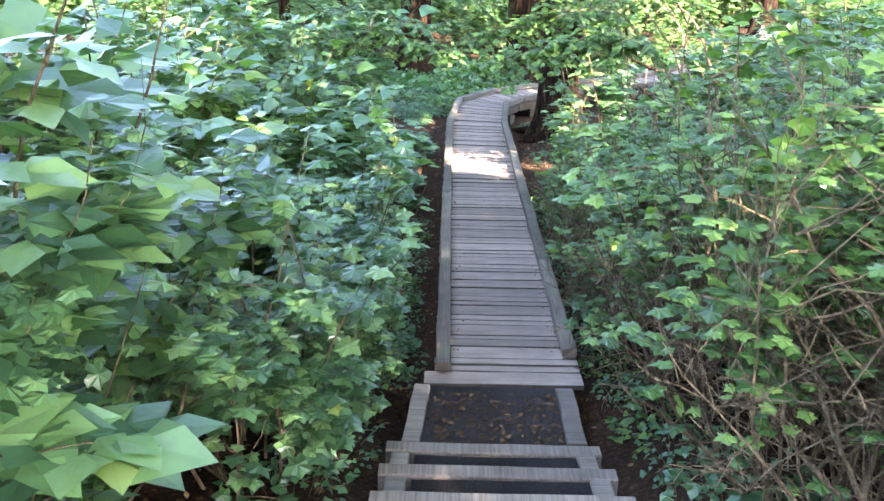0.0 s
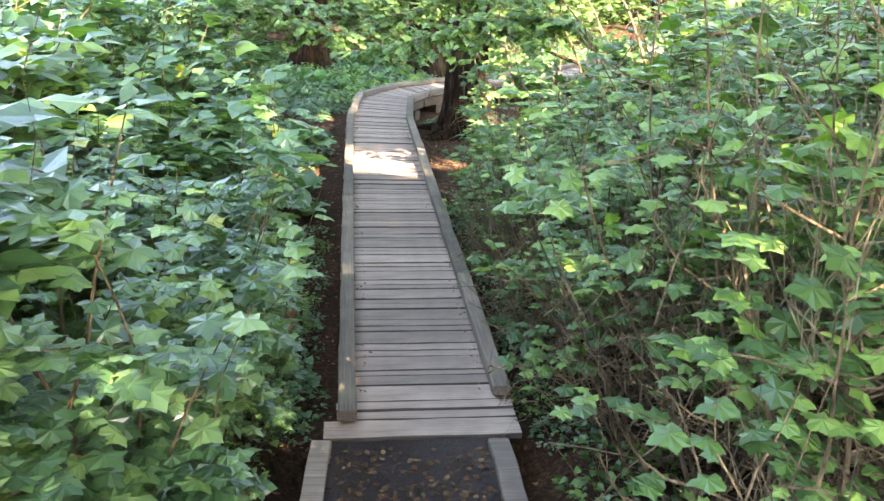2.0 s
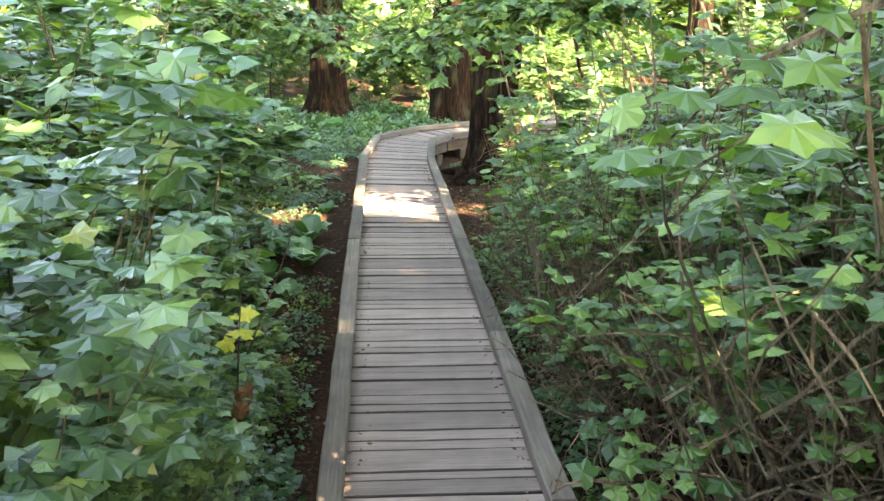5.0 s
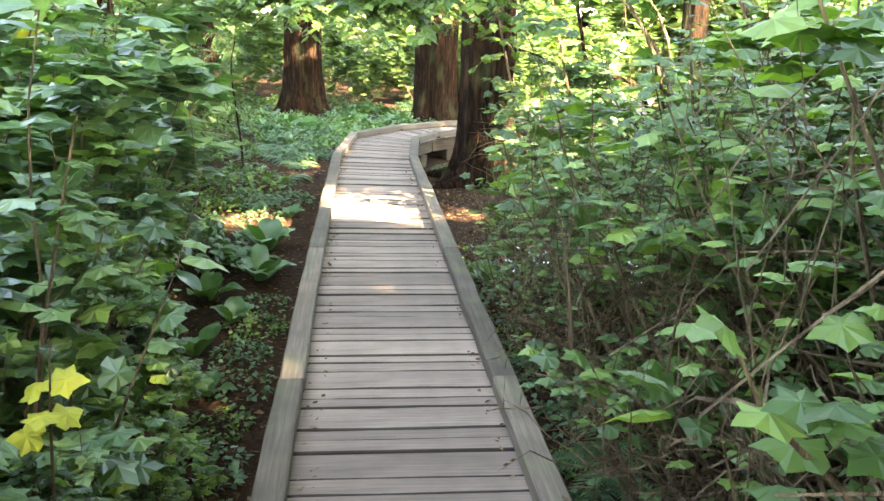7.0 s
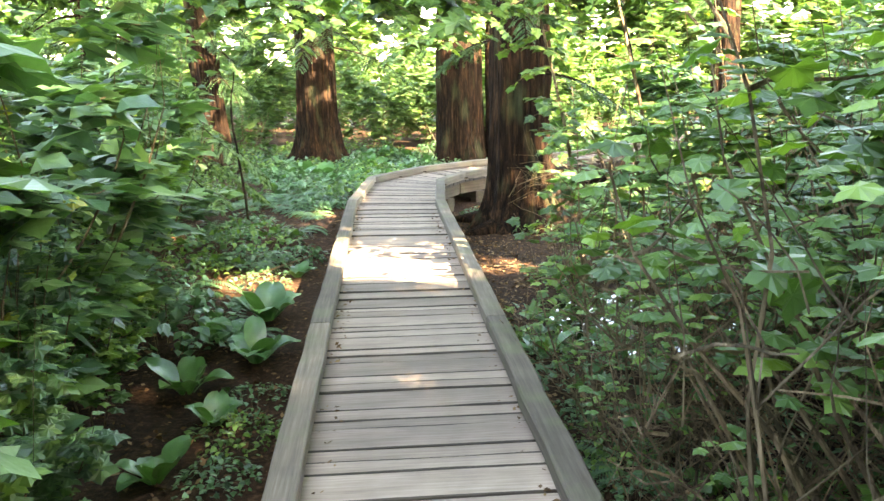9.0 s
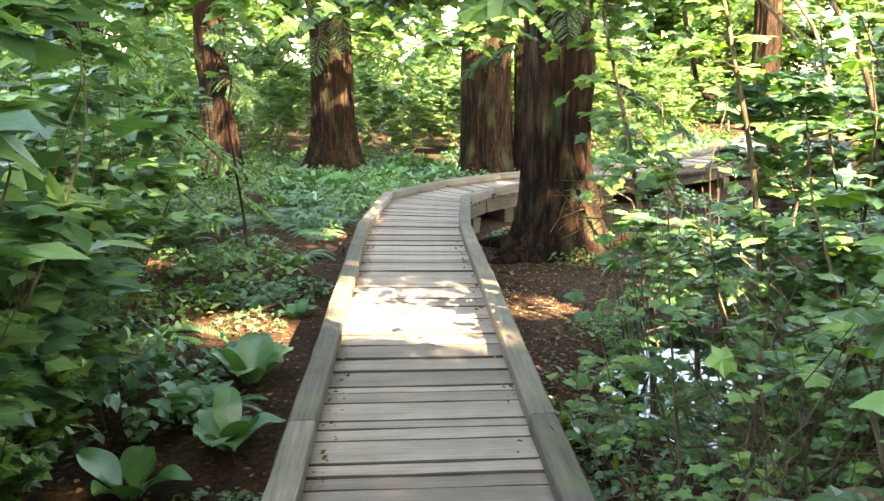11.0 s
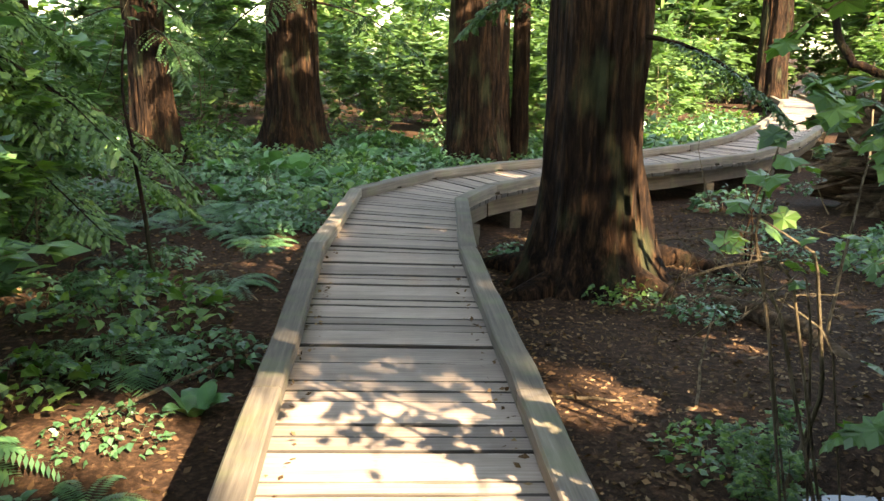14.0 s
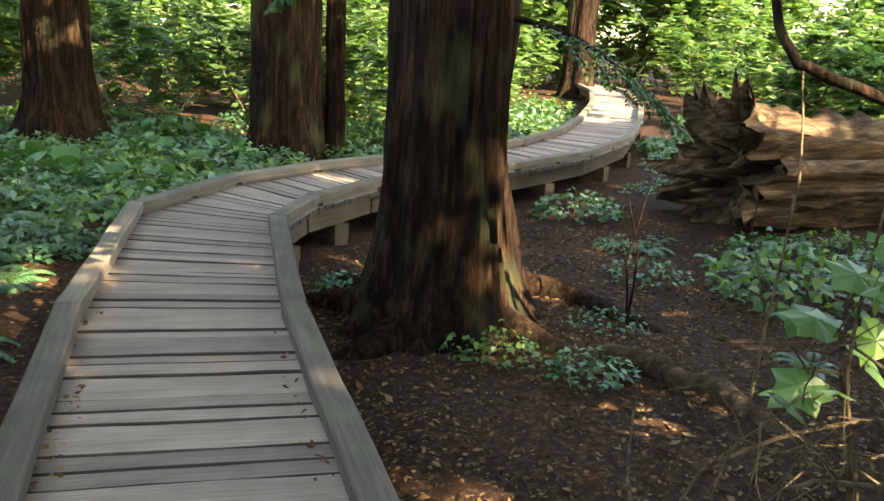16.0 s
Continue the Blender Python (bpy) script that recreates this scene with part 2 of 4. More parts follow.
def wander(p, d, length, steps, sag, jitter, r):
    pts = [np.array(p, float)]
    d = np.array(d, float)
    for _ in range(steps):
        d = d / np.linalg.norm(d) + r.normal(0, jitter, 3) + np.array([0, 0, sag])
        pts.append(pts[-1] + d / np.linalg.norm(d) * length / steps)
    return np.array(pts)


# ---- ground ----
def ground(x, y):
    hill = min(2.4, max(0.0, 0.32 * (5.6 - y)))
    base = -0.05 - 0.40 * smooth_step(5.4, 8.0, y)
    z = hill + base
    d = math.hypot((x - 2.7) / 0.95, (y - 13.3) / 1.25)
    z -= 0.22 * (1 - smooth_step(0.4, 1.3, d))
    rough = 0.09 * noise.noise((x * 0.5, y * 0.5, 3.1)) + 0.035 * noise.noise((x * 1.9, y * 1.9, 9.0))
    near = min(abs(x - 0.6) / 1.4, 1.0) if y < 20 else 1.0
    z += rough * near
    if -2 < y < 6.3:
        z -= 0.22 * (1 - smooth_step(0.75, 1.15, abs(x - 0.5)))
    return z


def axis(lo, a, b, hi, step):
    mid = np.arange(a, b + 0.01, step)
    left = a - np.cumsum(step * 1.35 ** np.arange(1, 40))
    right = b + np.cumsum(step * 1.35 ** np.arange(1, 40))
    return np.concatenate([left[left > lo][::-1], mid, right[right < hi]])


gx, gy = axis(-900, -9, 13, 900, 0.2), axis(-900, -3, 30, 900, 0.2)
GV = np.array([(x, y, ground(x, y)) for x in gx for y in gy])
ni, nj = len(gx), len(gy)
I, J = np.meshgrid(np.arange(ni - 1), np.arange(nj - 1), indexing="ij")
GF = np.stack([I * nj + J, (I + 1) * nj + J, (I + 1) * nj + J + 1, I * nj + J + 1], -1).reshape(-1, 4)
tagged(raw("ground", GV, GF, SOIL, None, True), "dark brown forest soil beside the boardwalk", "ground", "", "structure")

# water in the hollow
bm = bmesh.new()
bmesh.ops.create_circle(bm, cap_ends=True, radius=1.25, segments=40, matrix=Matrix.Translation((2.75, 13.3, -0.545)))
part("water", bm, WATER)
tagged(bpy.data.objects["water"], "still dark water in a muddy hollow", "water", "", "structure")


# ---- boardwalk ----
LEFT = [(0, 6.2), (0.0, 11.5), (0.03, 16.9), (0.25, 19.42), (1.1, 20.75), (2.0, 21.52), (2.95, 22.12), (4.1, 22.85), (5.3, 23.8), (6.55, 25.2), (8.15, 27.6), (10.35, 31.4), (13.1, 36.8), (15.2, 42.5)]
RIGHT = [(1.22, 6.2), (1.22, 11.5), (1.24, 16.75), (1.40, 18.85), (1.78, 19.62), (2.5, 20.4), (3.4, 20.98), (4.4, 21.5), (5.9, 22.6), (7.4, 24.2), (9.2, 26.9), (11.5, 30.8), (14.4, 36.6), (16.5, 42.3)]
boardwalk = thing("boardwalk", "weathered grey wooden boardwalk with low kerb rails", "boardwalk", "", (0, 0, 0))


def plank(a0, b0, a1, b1, top, thick, r):
    """A board from side a to side b, between two ribs; chamfered long edges; local x runs along the board."""
    a0, b0, a1, b1 = (Vector((*p, 0)) for p in (a0, b0, a1, b1))
    mid = (a0 + b0 + a1 + b1) / 4
    ex = ((b0 + b1) - (a0 + a1)).normalized()
    ey = Vector((-ex.y, ex.x, 0))
    loc = [((p - mid).dot(ex), (p - mid).dot(ey)) for p in (a0, b0, a1, b1)]
    bm = bmesh.new()
    rows = []
    n = 5
    for k in range(n + 1):
        f = k / n
        x0, y0 = loc[0][0] + (loc[1][0] - loc[0][0]) * f, loc[0][1] + (loc[1][1] - loc[0][1]) * f
        x1, y1 = loc[2][0] + (loc[3][0] - loc[2][0]) * f, loc[2][1] + (loc[3][1] - loc[2][1]) * f
        y0 += r.normal(0, 0.0024)
        y1 += r.normal(0, 0.0024)
        dip = r.normal(0, 0.0008)
        c = 0.0035 + abs(r.normal(0, 0.0015))
        rows.append([bm.verts.new(p) for p in ((x0, y0, -thick), (x0, y0, -c), (x0, y0 + c, dip), (x1, y1 - c, dip), (x1, y1, -c), (x1, y1, -thick))])
    for p, q in zip(rows, rows[1:]):
        for i in range(6):
            j = (i + 1) % 6
            bm.faces.new((p[i], q[i], q[j], p[j]))
    bm.faces.new(rows[0])
    bm.faces.new(rows[-1][::-1])
    bmesh.ops.recalc_face_normals(bm, faces=bm.faces)
    # all but the top faces take the painted gap shade
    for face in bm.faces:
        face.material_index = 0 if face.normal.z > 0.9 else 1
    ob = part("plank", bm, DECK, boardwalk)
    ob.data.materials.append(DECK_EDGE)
    ob.matrix_basis = Matrix.Translation((mid.x, mid.y, top)) @ Matrix.Rotation(math.atan2(ex.y, ex.x) + 0, 4, "Z")
    ob.rotation_euler.x += r.normal(0, 0.004)
    return ob


def lerp(a, b, f):
    return (a[0] + (b[0] - a[0]) * f, a[1] + (b[1] - a[1]) * f)


def lay_planks():
    r = random.Random(3)

    class R:
        normal = staticmethod(r.gauss)
    count = 0
    for (l0, r0), (l1, r1) in zip(zip(LEFT, RIGHT), list(zip(LEFT, RIGHT))[1:]):
        length = (math.dist(l0, l1) + math.dist(r0, r1)) / 2
        n = max(1, round(length / 0.233))
        for i in range(n):
            g = 0.013 / length / 2
            cuts = [(i / n + g, (i + 1) / n - g)]
            if count % 2 and r.random() < 0.85:
                m = (i + 0.5 + r.gauss(0, 0.05)) / n
                cuts = [(i / n + g, m - g * 0.7), (m + g * 0.7, (i + 1) / n - g)]
            for f0, f1 in cuts:
                a0, a1, b0, b1 = lerp(l0, l1, f0), lerp(l0, l1, f1), lerp(r0, r1, f0), lerp(r0, r1, f1)
                e = r.uniform(-0.008, 0.012)
                if i == 0 and l0 == LEFT[0]:
                    e = 0.09
                ux, uy = b0[0] - a0[0], b0[1] - a0[1]
                k = e / math.hypot(ux, uy)
                a0, a1 = (a0[0] - ux * k, a0[1] - uy * k), (a1[0] - ux * k, a1[1] - uy * k)
                plank(a0, b0, a1, b1, r.gauss(0, 0.003), 0.042, R)
            count += 1


def bar(name, p, q, width, z0, z1, side, mat, parent, bevel=0.008, bumpy=0.0, seed=0):
    """A timber from p to q whose outer long edge runs on that line; side +1: its width lies to the right of the way."""
    p, q = Vector((*p, 0)), Vector((*q, 0))
    d = q - p
    L = d.length
    ang = math.atan2(d.y, d.x) - math.pi / 2
    n = max(2, int(L / 0.25))
    r = random.Random(seed)
    bm = bmesh.new()
    rows = []
    c = bevel
    for k in range(n + 1):
        y = L * k / n
        o = r.gauss(0, bumpy)
        t = r.gauss(0, bumpy * 0.6)
        xs = (0 + o, side * width + o)
        prof = [(xs[0], z0), (xs[0], z1 - c), (xs[0] + side * c, z1 + t), (xs[1] - side * c, z1 + t), (xs[1], z1 - c), (xs[1], z0)]
        rows.append([bm.verts.new((x, y, z)) for x, z in prof])
    for a, b in zip(rows, rows[1:]):
        for i in range(6):
            j = (i + 1) % 6
            bm.faces.new((a[i], b[i], b[j], a[j]))
    bm.faces.new(rows[0])
    bm.faces.new(rows[-1][::-1])
    bmesh.ops.recalc_face_normals(bm, faces=bm.faces)
    ob = part(name, bm, mat, parent)
    ob.matrix_basis = Matrix.Translation(p) @ Matrix.Rotation(ang, 4, "Z")
    return ob


def lay_rails():
    seed = 0
    for line, side in ((LEFT, 1), (RIGHT, -1)):
        for a, b in zip(line, line[1:]):
            n = max(1, math.ceil(math.dist(a, b) / 3.4))
            for i in range(n):
                f0, f1 = i / n, (i + 1) / n
                e = 0.004 / math.dist(a, b)
                s, t = lerp(a, b, f0), lerp(a, b, f1 - e)
                if a == line[0] and i == 0:
                    s = lerp(a, b, f0 + (0.16 if side == 1 else 0.45) / math.dist(a, b))
                seed += 1
                bar("rail", s, t, 0.125, 0.034, 0.112, side, RAIL, boardwalk, 0.010, 0.003, seed)
                L = math.dist(s, t)
                m = max(1, round(L / 1.0))
                for k in range(m):
                    bar("spacer", lerp(s, t, (k + 0.06) / m), lerp(s, t, (k + 0.94) / m), 0.11, 0.002, 0.033, side, RAIL, boardwalk, 0.004)
                for inset in (0.10, 0.95 if side == 1 else 0.55):
                    if inset > 0.9:
                        continue
                    dx, dy = (t[0] - s[0]) / L, (t[1] - s[1]) / L
                    o = (side * dy * inset, -side * dx * inset)
                    bar("stringer", (s[0] + o[0], s[1] + o[1]), (t[0] + o[0], t[1] + o[1]), 0.09, -0.235, -0.046, side, BEAM, boardwalk)


def lay_supports():
    run = 0.0
    for k, ((l0, r0), (l1, r1)) in enumerate(zip(zip(LEFT, RIGHT), list(zip(LEFT, RIGHT))[1:])):
        length = (math.dist(l0, l1) + math.dist(r0, r1)) / 2
        n = max(1, round(length / 2.0))
        for i in range(n):
            f = (i + 0.5) / n
            a, b = lerp(l0, l1, f), lerp(r0, r1, f)
            zg = min(ground(*a), ground(*b))
            if zg > -0.26:
                continue
            bar("sleeper", lerp(a, b, 0.02), lerp(a, b, 0.98), 0.16, -0.36, -0.237, 1, BEAM, boardwalk)
            for g in (0.10, 0.84):
                bar("post", lerp(a, b, g), lerp(a, b, g + 0.13), 0.15, zg - 0.1, -0.362, 1, BEAM, boardwalk)


lay_rails()
lay_supports()

# ---- steps down to the boardwalk ----
steps = thing("garden_steps", "timber-framed steps filled with dark gravel", "steps", "", (0, 0, 0))
bar("edging", (-0.22, 5.32), (-0.17, 6.16), 0.13, -0.2, 0.02, 1, STEP, steps, 0.008, 0.004, 5)
bar("edging", (1.11, 5.32), (1.12, 6.12), 0.14, -0.2, 0.02, -1, STEP, steps, 0.008, 0.004, 6)


def tread(name, y0, y1, z):
    bm = bmesh.new()
    n, k = 10, 7
    g = [[bm.verts.new((-0.12 + 1.18 * i / n, y0 + (y1 - y0) * j / k, z + 0.012 * noise.noise((i * 0.9, y0 + j * 0.7, 2.0)))) for j in range(k + 1)] for i in range(n + 1)]
    for i in range(n):
        for j in range(k):
            bm.faces.new((g[i][j], g[i + 1][j], g[i + 1][j + 1], g[i][j + 1]))
    bmesh.ops.solidify(bm, geom=bm.faces[:], thickness=0.12)
    part(name, bm, GRAVEL, steps)


tread("gravel_tread", 5.2, 6.24, -0.03)
for k in range(10):
    y, z = 5.22 - 0.5 * k, 0.08 + 0.155 * k
    bar("riser", (-0.32 - 0.01 * k, y), (1.17 + 0.01 * k, y - 0.01), 0.125, z - 0.24, z, 1, STEP, steps, 0.010, 0.004, 40 + k)
    if k < 8:
        bar("edging", (-0.30, y - 0.62), (-0.28, y - 0.13), 0.13, z - 0.2, z - 0.006, 1, STEP, steps, 0.008, 0.004, 60 + k)
        bar("edging", (1.15, y - 0.62), (1.13, y - 0.13), 0.13, z - 0.2, z - 0.006, -1, STEP, steps, 0.008, 0.004, 80 + k)
    tread("gravel_tread", y - 0.5, y - 0.12, z - 0.03)


# ---- trees ----
def trunk_mesh(name, parent, height, radius, flare, lobes, seed, mat, lean=(0, 0), rings=64, sides=144):
    r = np.random.default_rng(seed)
    ph = r.uniform(0, 6.28, 8)
    z = np.concatenate([np.linspace(-0.35, 1.2, rings // 2), np.linspace(1.3, height, rings - rings // 2)])
    a = np.linspace(0, 2 * np.pi, sides, endpoint=False)
    Z, A = np.meshgrid(z, a, indexing="ij")
    up = np.clip(Z, 0, None)
    fl = (flare - 1) * np.exp(-up / 0.42)
    butt = 0.5 + 0.5 * np.cos(lobes * A + ph[0]) * 0.7 + 0.3 * np.cos((lobes + 2) * A + ph[1]) * 0.6
    rad = radius * (1 - 0.28 * up / height) * (1 + fl * (0.45 + 0.75 * butt))
    rad *= 1 + 0.075 * np.cos(lobes * A + ph[2] + 0.25 * Z) + 0.03 * np.cos(9 * A + ph[3] + 0.9 * np.sin(0.8 * Z))
    if sides > 40:
        k = 3.2 / radius ** 0.5
        rough = np.array([[noise.noise((math.cos(aa) * k, math.sin(aa) * k, zz * 0.7 + seed)) + 0.5 * noise.noise((math.cos(aa) * k * 2.6, math.sin(aa) * k * 2.6, zz * 1.4 + seed)) + 0.45 * noise.noise((math.cos(aa) * k * 6, math.sin(aa) * k * 6, zz * 1.2 + seed)) for aa in a] for zz in z])
        rad = rad + 0.085 * np.abs(rough) * (0.5 + radius)
    X, Y = rad * np.cos(A) + lean[0] * up, rad * np.sin(A) + lean[1] * up
    V = np.stack([X, Y, Z], -1).reshape(-1, 3)
    i, j = np.meshgrid(np.arange(len(z) - 1), np.arange(sides), indexing="ij")
    k = (j + 1) % sides
    F = np.stack([i * sides + j, i * sides + k, (i + 1) * sides + k, (i + 1) * sides + j], -1).reshape(-1, 4)
    return raw(name, V, F, mat, parent, True)


def bough(r, start, direction, length):
    """A drooping conifer bough: its wood, and flat sprays of needles."""
    pts = wander(start, direction, length, 8, -0.10, 0.05, r)
    wood = [tube(pts, np.linspace(0.022, 0.004, len(pts)), 4)]
    P, Fw = [], []
    for s in np.linspace(0.15, 1.0, 26):
        i = min(int(s * 8), 7)
        p = pts[i] + (pts[i + 1] - pts[i]) * (s * 8 - i)
        d = pts[i + 1] - pts[i]
        side = np.cross(d, (0, 0, 1))
        side /= np.linalg.norm(side) + 1e-9
        for sg in (-1, 1):
            ln = length * 0.30 * (1.1 - s) + 0.10
            q = wander(p, side * sg + d / np.linalg.norm(d) * 0.7, ln, 5, -0.12, 0.10, r)
            for u in np.linspace(0.1, 1, 8):
                k = min(int(u * 5), 4)
                w = q[k] + (q[k + 1] - q[k]) * (u * 5 - k)
                dd = q[k + 1] - q[k]
                ss = np.cross(dd, (0, 0, 1))
                for g in (-1, 1):
                    P.append(w)
                    Fw.append(ss * g + dd * 0.9 + np.array([0, 0, -0.01]))
    return wood, np.array(P), np.array(Fw)


def conifer(name, label, x, y, height, radius, flare, lobes, seed, boughs, lean=(0, 0), low=2.2, reach=2.2, group="cedar trees", needles=None, spray=1.0):
    t = thing(name, label, "tree", group, (x, y, ground(x, y) - 0.02))
    trunk_mesh("trunk", t, height, radius, flare, lobes, seed, CEDAR, lean)
    if boughs:
        r = np.random.default_rng(seed + 50)
        wood, P, D = [], [], []
        for k in range(boughs):
            z = low + (height - low - 0.5) * (k / boughs) ** 1.3
            a = k * 2.4 + r.normal(0, 0.4)
            d = np.array([math.cos(a), math.sin(a), -0.05])
            w, p, f = bough(r, (radius * 0.8 * d[0] + lean[0] * z, radius * 0.8 * d[1] + lean[1] * z, z), d, reach * r.uniform(0.6, 1.1) * (1 - 0.5 * k / boughs))
            wood += w
            P.append(p)
            D.append(f)
        v, f = joined(wood)
        tagged(raw("branchwork", v, f, CEDAR, t), kind="stuff")
        P, D = np.concatenate(P), np.concatenate(D)
        v, f = strewn(SMALL, P, D, np.tile((0, 0, 1.0), (len(P), 1)) + r.normal(0, 0.25, (len(P), 3)), spray * r.uniform(0.028, 0.052, len(P)))
        tagged(raw("needle_foliage", v, f, needles or NEEDLE, t), kind="stuff")
    return t


cedar = conifer("cedar_tree", "large red-brown cedar with a flared, furrowed base", 2.36, 17.95, 12, 0.37, 2.0, 5, 2, 10, low=2.1, reach=1.6)
for k, pts in enumerate(([(0.3, 0.1, 0.05), (0.75, 0.5, 0.12), (1.15, 0.25, 0.06), (1.45, -0.5, -0.02), (1.6, -1.2, -0.12)], [(-0.4, 0.2, 0.1), (-0.75, 0.45, 0.03), (-1.0, 0.9, -0.1)], [(-0.3, -0.3, 0.08), (-0.7, -0.55, 0.0), (-1.05, -0.6, -0.1)], [(0.3, -0.35, 0.1), (0.55, -0.7, 0.0), (0.7, -1.1, -0.12)], [(-0.3, 0.4, 0.1), (-0.5, 0.9, 0.02), (-0.45, 1.5, -0.1)])):
    p = np.array(pts)
    q = np.array([[np.interp(u, np.linspace(0, 1, len(p)), p[:, c]) for c in range(3)] for u in np.linspace(0, 1, 14)])
    v, f = tube(q, np.linspace(0.15, 0.045, 14), 10)
    raw("root", v, f, CEDAR, cedar, True)
conifer("cedar_tree", "tall grey-brown cedar with a wide buttressed base", -1.0, 26.6, 13, 0.42, 2.1, 6, 3, 34, low=2.8, reach=2.4)
conifer("cedar_tree", "straight cedar trunk with reddish bark behind the rail", 2.25, 25.5, 13, 0.47, 1.4, 5, 4, 30, low=3.0, reach=2.2)
conifer("cedar_tree", "slender young cedar trunk beside a larger cedar", 2.98, 25.5, 9, 0.125, 1.3, 4, 5, 10, low=3.0, reach=0.8)
conifer("cedar_tree", "sunlit cedar with spreading roots and low boughs", -3.2, 25.6, 10, 0.29, 2.0, 5, 6, 32, (-0.04, 0), low=2.1, reach=1.7)
conifer("cedar_tree", "dark cedar beyond the bend of the boardwalk", 14.6, 40.8, 14, 0.5, 1.6, 5, 8, 20, low=4.0)
conifer("cedar_tree", "slim cedar trunk among sunlit shrubs", -7.5, 31.0, 12, 0.25, 1.4, 5, 9, 26, low=2.5, reach=2.6)

conifer("hemlock_tree", "young hemlock with low drooping green boughs", -3.5, 18.8, 6.5, 0.10, 1.3, 4, 15, 44, low=1.35, reach=2.6, group="", needles=HEMLOCK, spray=1.5)

# ---- fallen log ----
def fallen_log():
    t = thing("fallen_log", "huge split, weathered fallen log with a broken end", "log", "", (6.2, 20.5, -0.45), 7)
    r = np.random.default_rng(12)
    sides, n, L = 96, 60, 5.5
    s = np.linspace(0, 1, n)
    a = np.linspace(0, 2 * np.pi, sides, endpoint=False)
    ragged = 0.28 * np.abs(np.sin(2.5 * a + 0.4)) + 0.16 * np.abs(np.sin(7 * a)) + 0.10 * r.random(sides)
    V = []
    for si in s:
        for k, ak in enumerate(a):
            w = ak + 0.5 * si
            ridge = abs(noise.noise((si * 0.9, math.cos(w) * 3.4, math.sin(w) * 3.4))) * 0.95 + abs(noise.noise((si * 1.5 + 7, math.cos(w) * 8, math.sin(w) * 8))) * 0.55
            groove = 0.16 * noise.noise((si * 2.2, math.cos(ak) * 1.6, math.sin(ak) * 1.6)) + 0.24 - ridge + 0.05 * noise.noise((si * 9, math.cos(ak) * 18, math.sin(ak) * 18))
            rad = (0.62 + 0.16 * math.exp(-si * 6)) * (1 + groove)
            rad *= 1 + 0.55 * math.exp(-si * 22) * 0.5 * max(0.0, math.sin(ak + 0.3)) ** 3
            x = si * L + (1 - si) ** 6 * (ragged[k] - 0.2)
            V.append((x, rad * math.cos(ak), 0.60 + rad * math.sin(ak) * 0.98 - 0.25 * si))
    V = np.array(V)
    i, j = np.meshgrid(np.arange(n - 1), np.arange(sides), indexing="ij")
    k = (j + 1) % sides
    F = np.stack([i * sides + j, i * sides + k, (i + 1) * sides + k, (i + 1) * sides + j], -1).reshape(-1, 4)
    raw("log_shell", V, F, SNAG, t, True)
    inner = V[:sides].copy()
    rings = [inner * np.array([1, k, k]) + np.array([0.55 * (1 - k), 0, 0.60 * (1 - k)]) for k in (0.98, 0.7, 0.4, 0.12)]
    rings = [q + np.array([1, 0.3, 0.3]) * r.normal(0, 0.05, q.shape) for q in rings]
    W = np.concatenate(rings)
    i, j = np.meshgrid(np.arange(3), np.arange(sides), indexing="ij")
    k = (j + 1) % sides
    raw("broken_end", W, np.stack([i * sides + j, i * sides + k, (i + 1) * sides + k, (i + 1) * sides + j], -1).reshape(-1, 4), SNAG, t)
    core = []
    for q in range(16):
        ak, rr = r.uniform(0, 6.28), r.uniform(0.1, 0.5)
        p = np.array([0.9, rr * math.cos(ak), 0.6 + rr * math.sin(ak)])
        pts = wander(p, (-1, r.normal(0, 0.12), r.normal(0, 0.1)), r.uniform(0.5, 1.1), 5, 0, 0.06, r)
        core.append(tube(pts, np.linspace(0.15, 0.02, 6), 6))
    v, f = joined(core)
    tagged(raw("splinter_mass", v, f, SNAG, t), kind="stuff")


fallen_log()


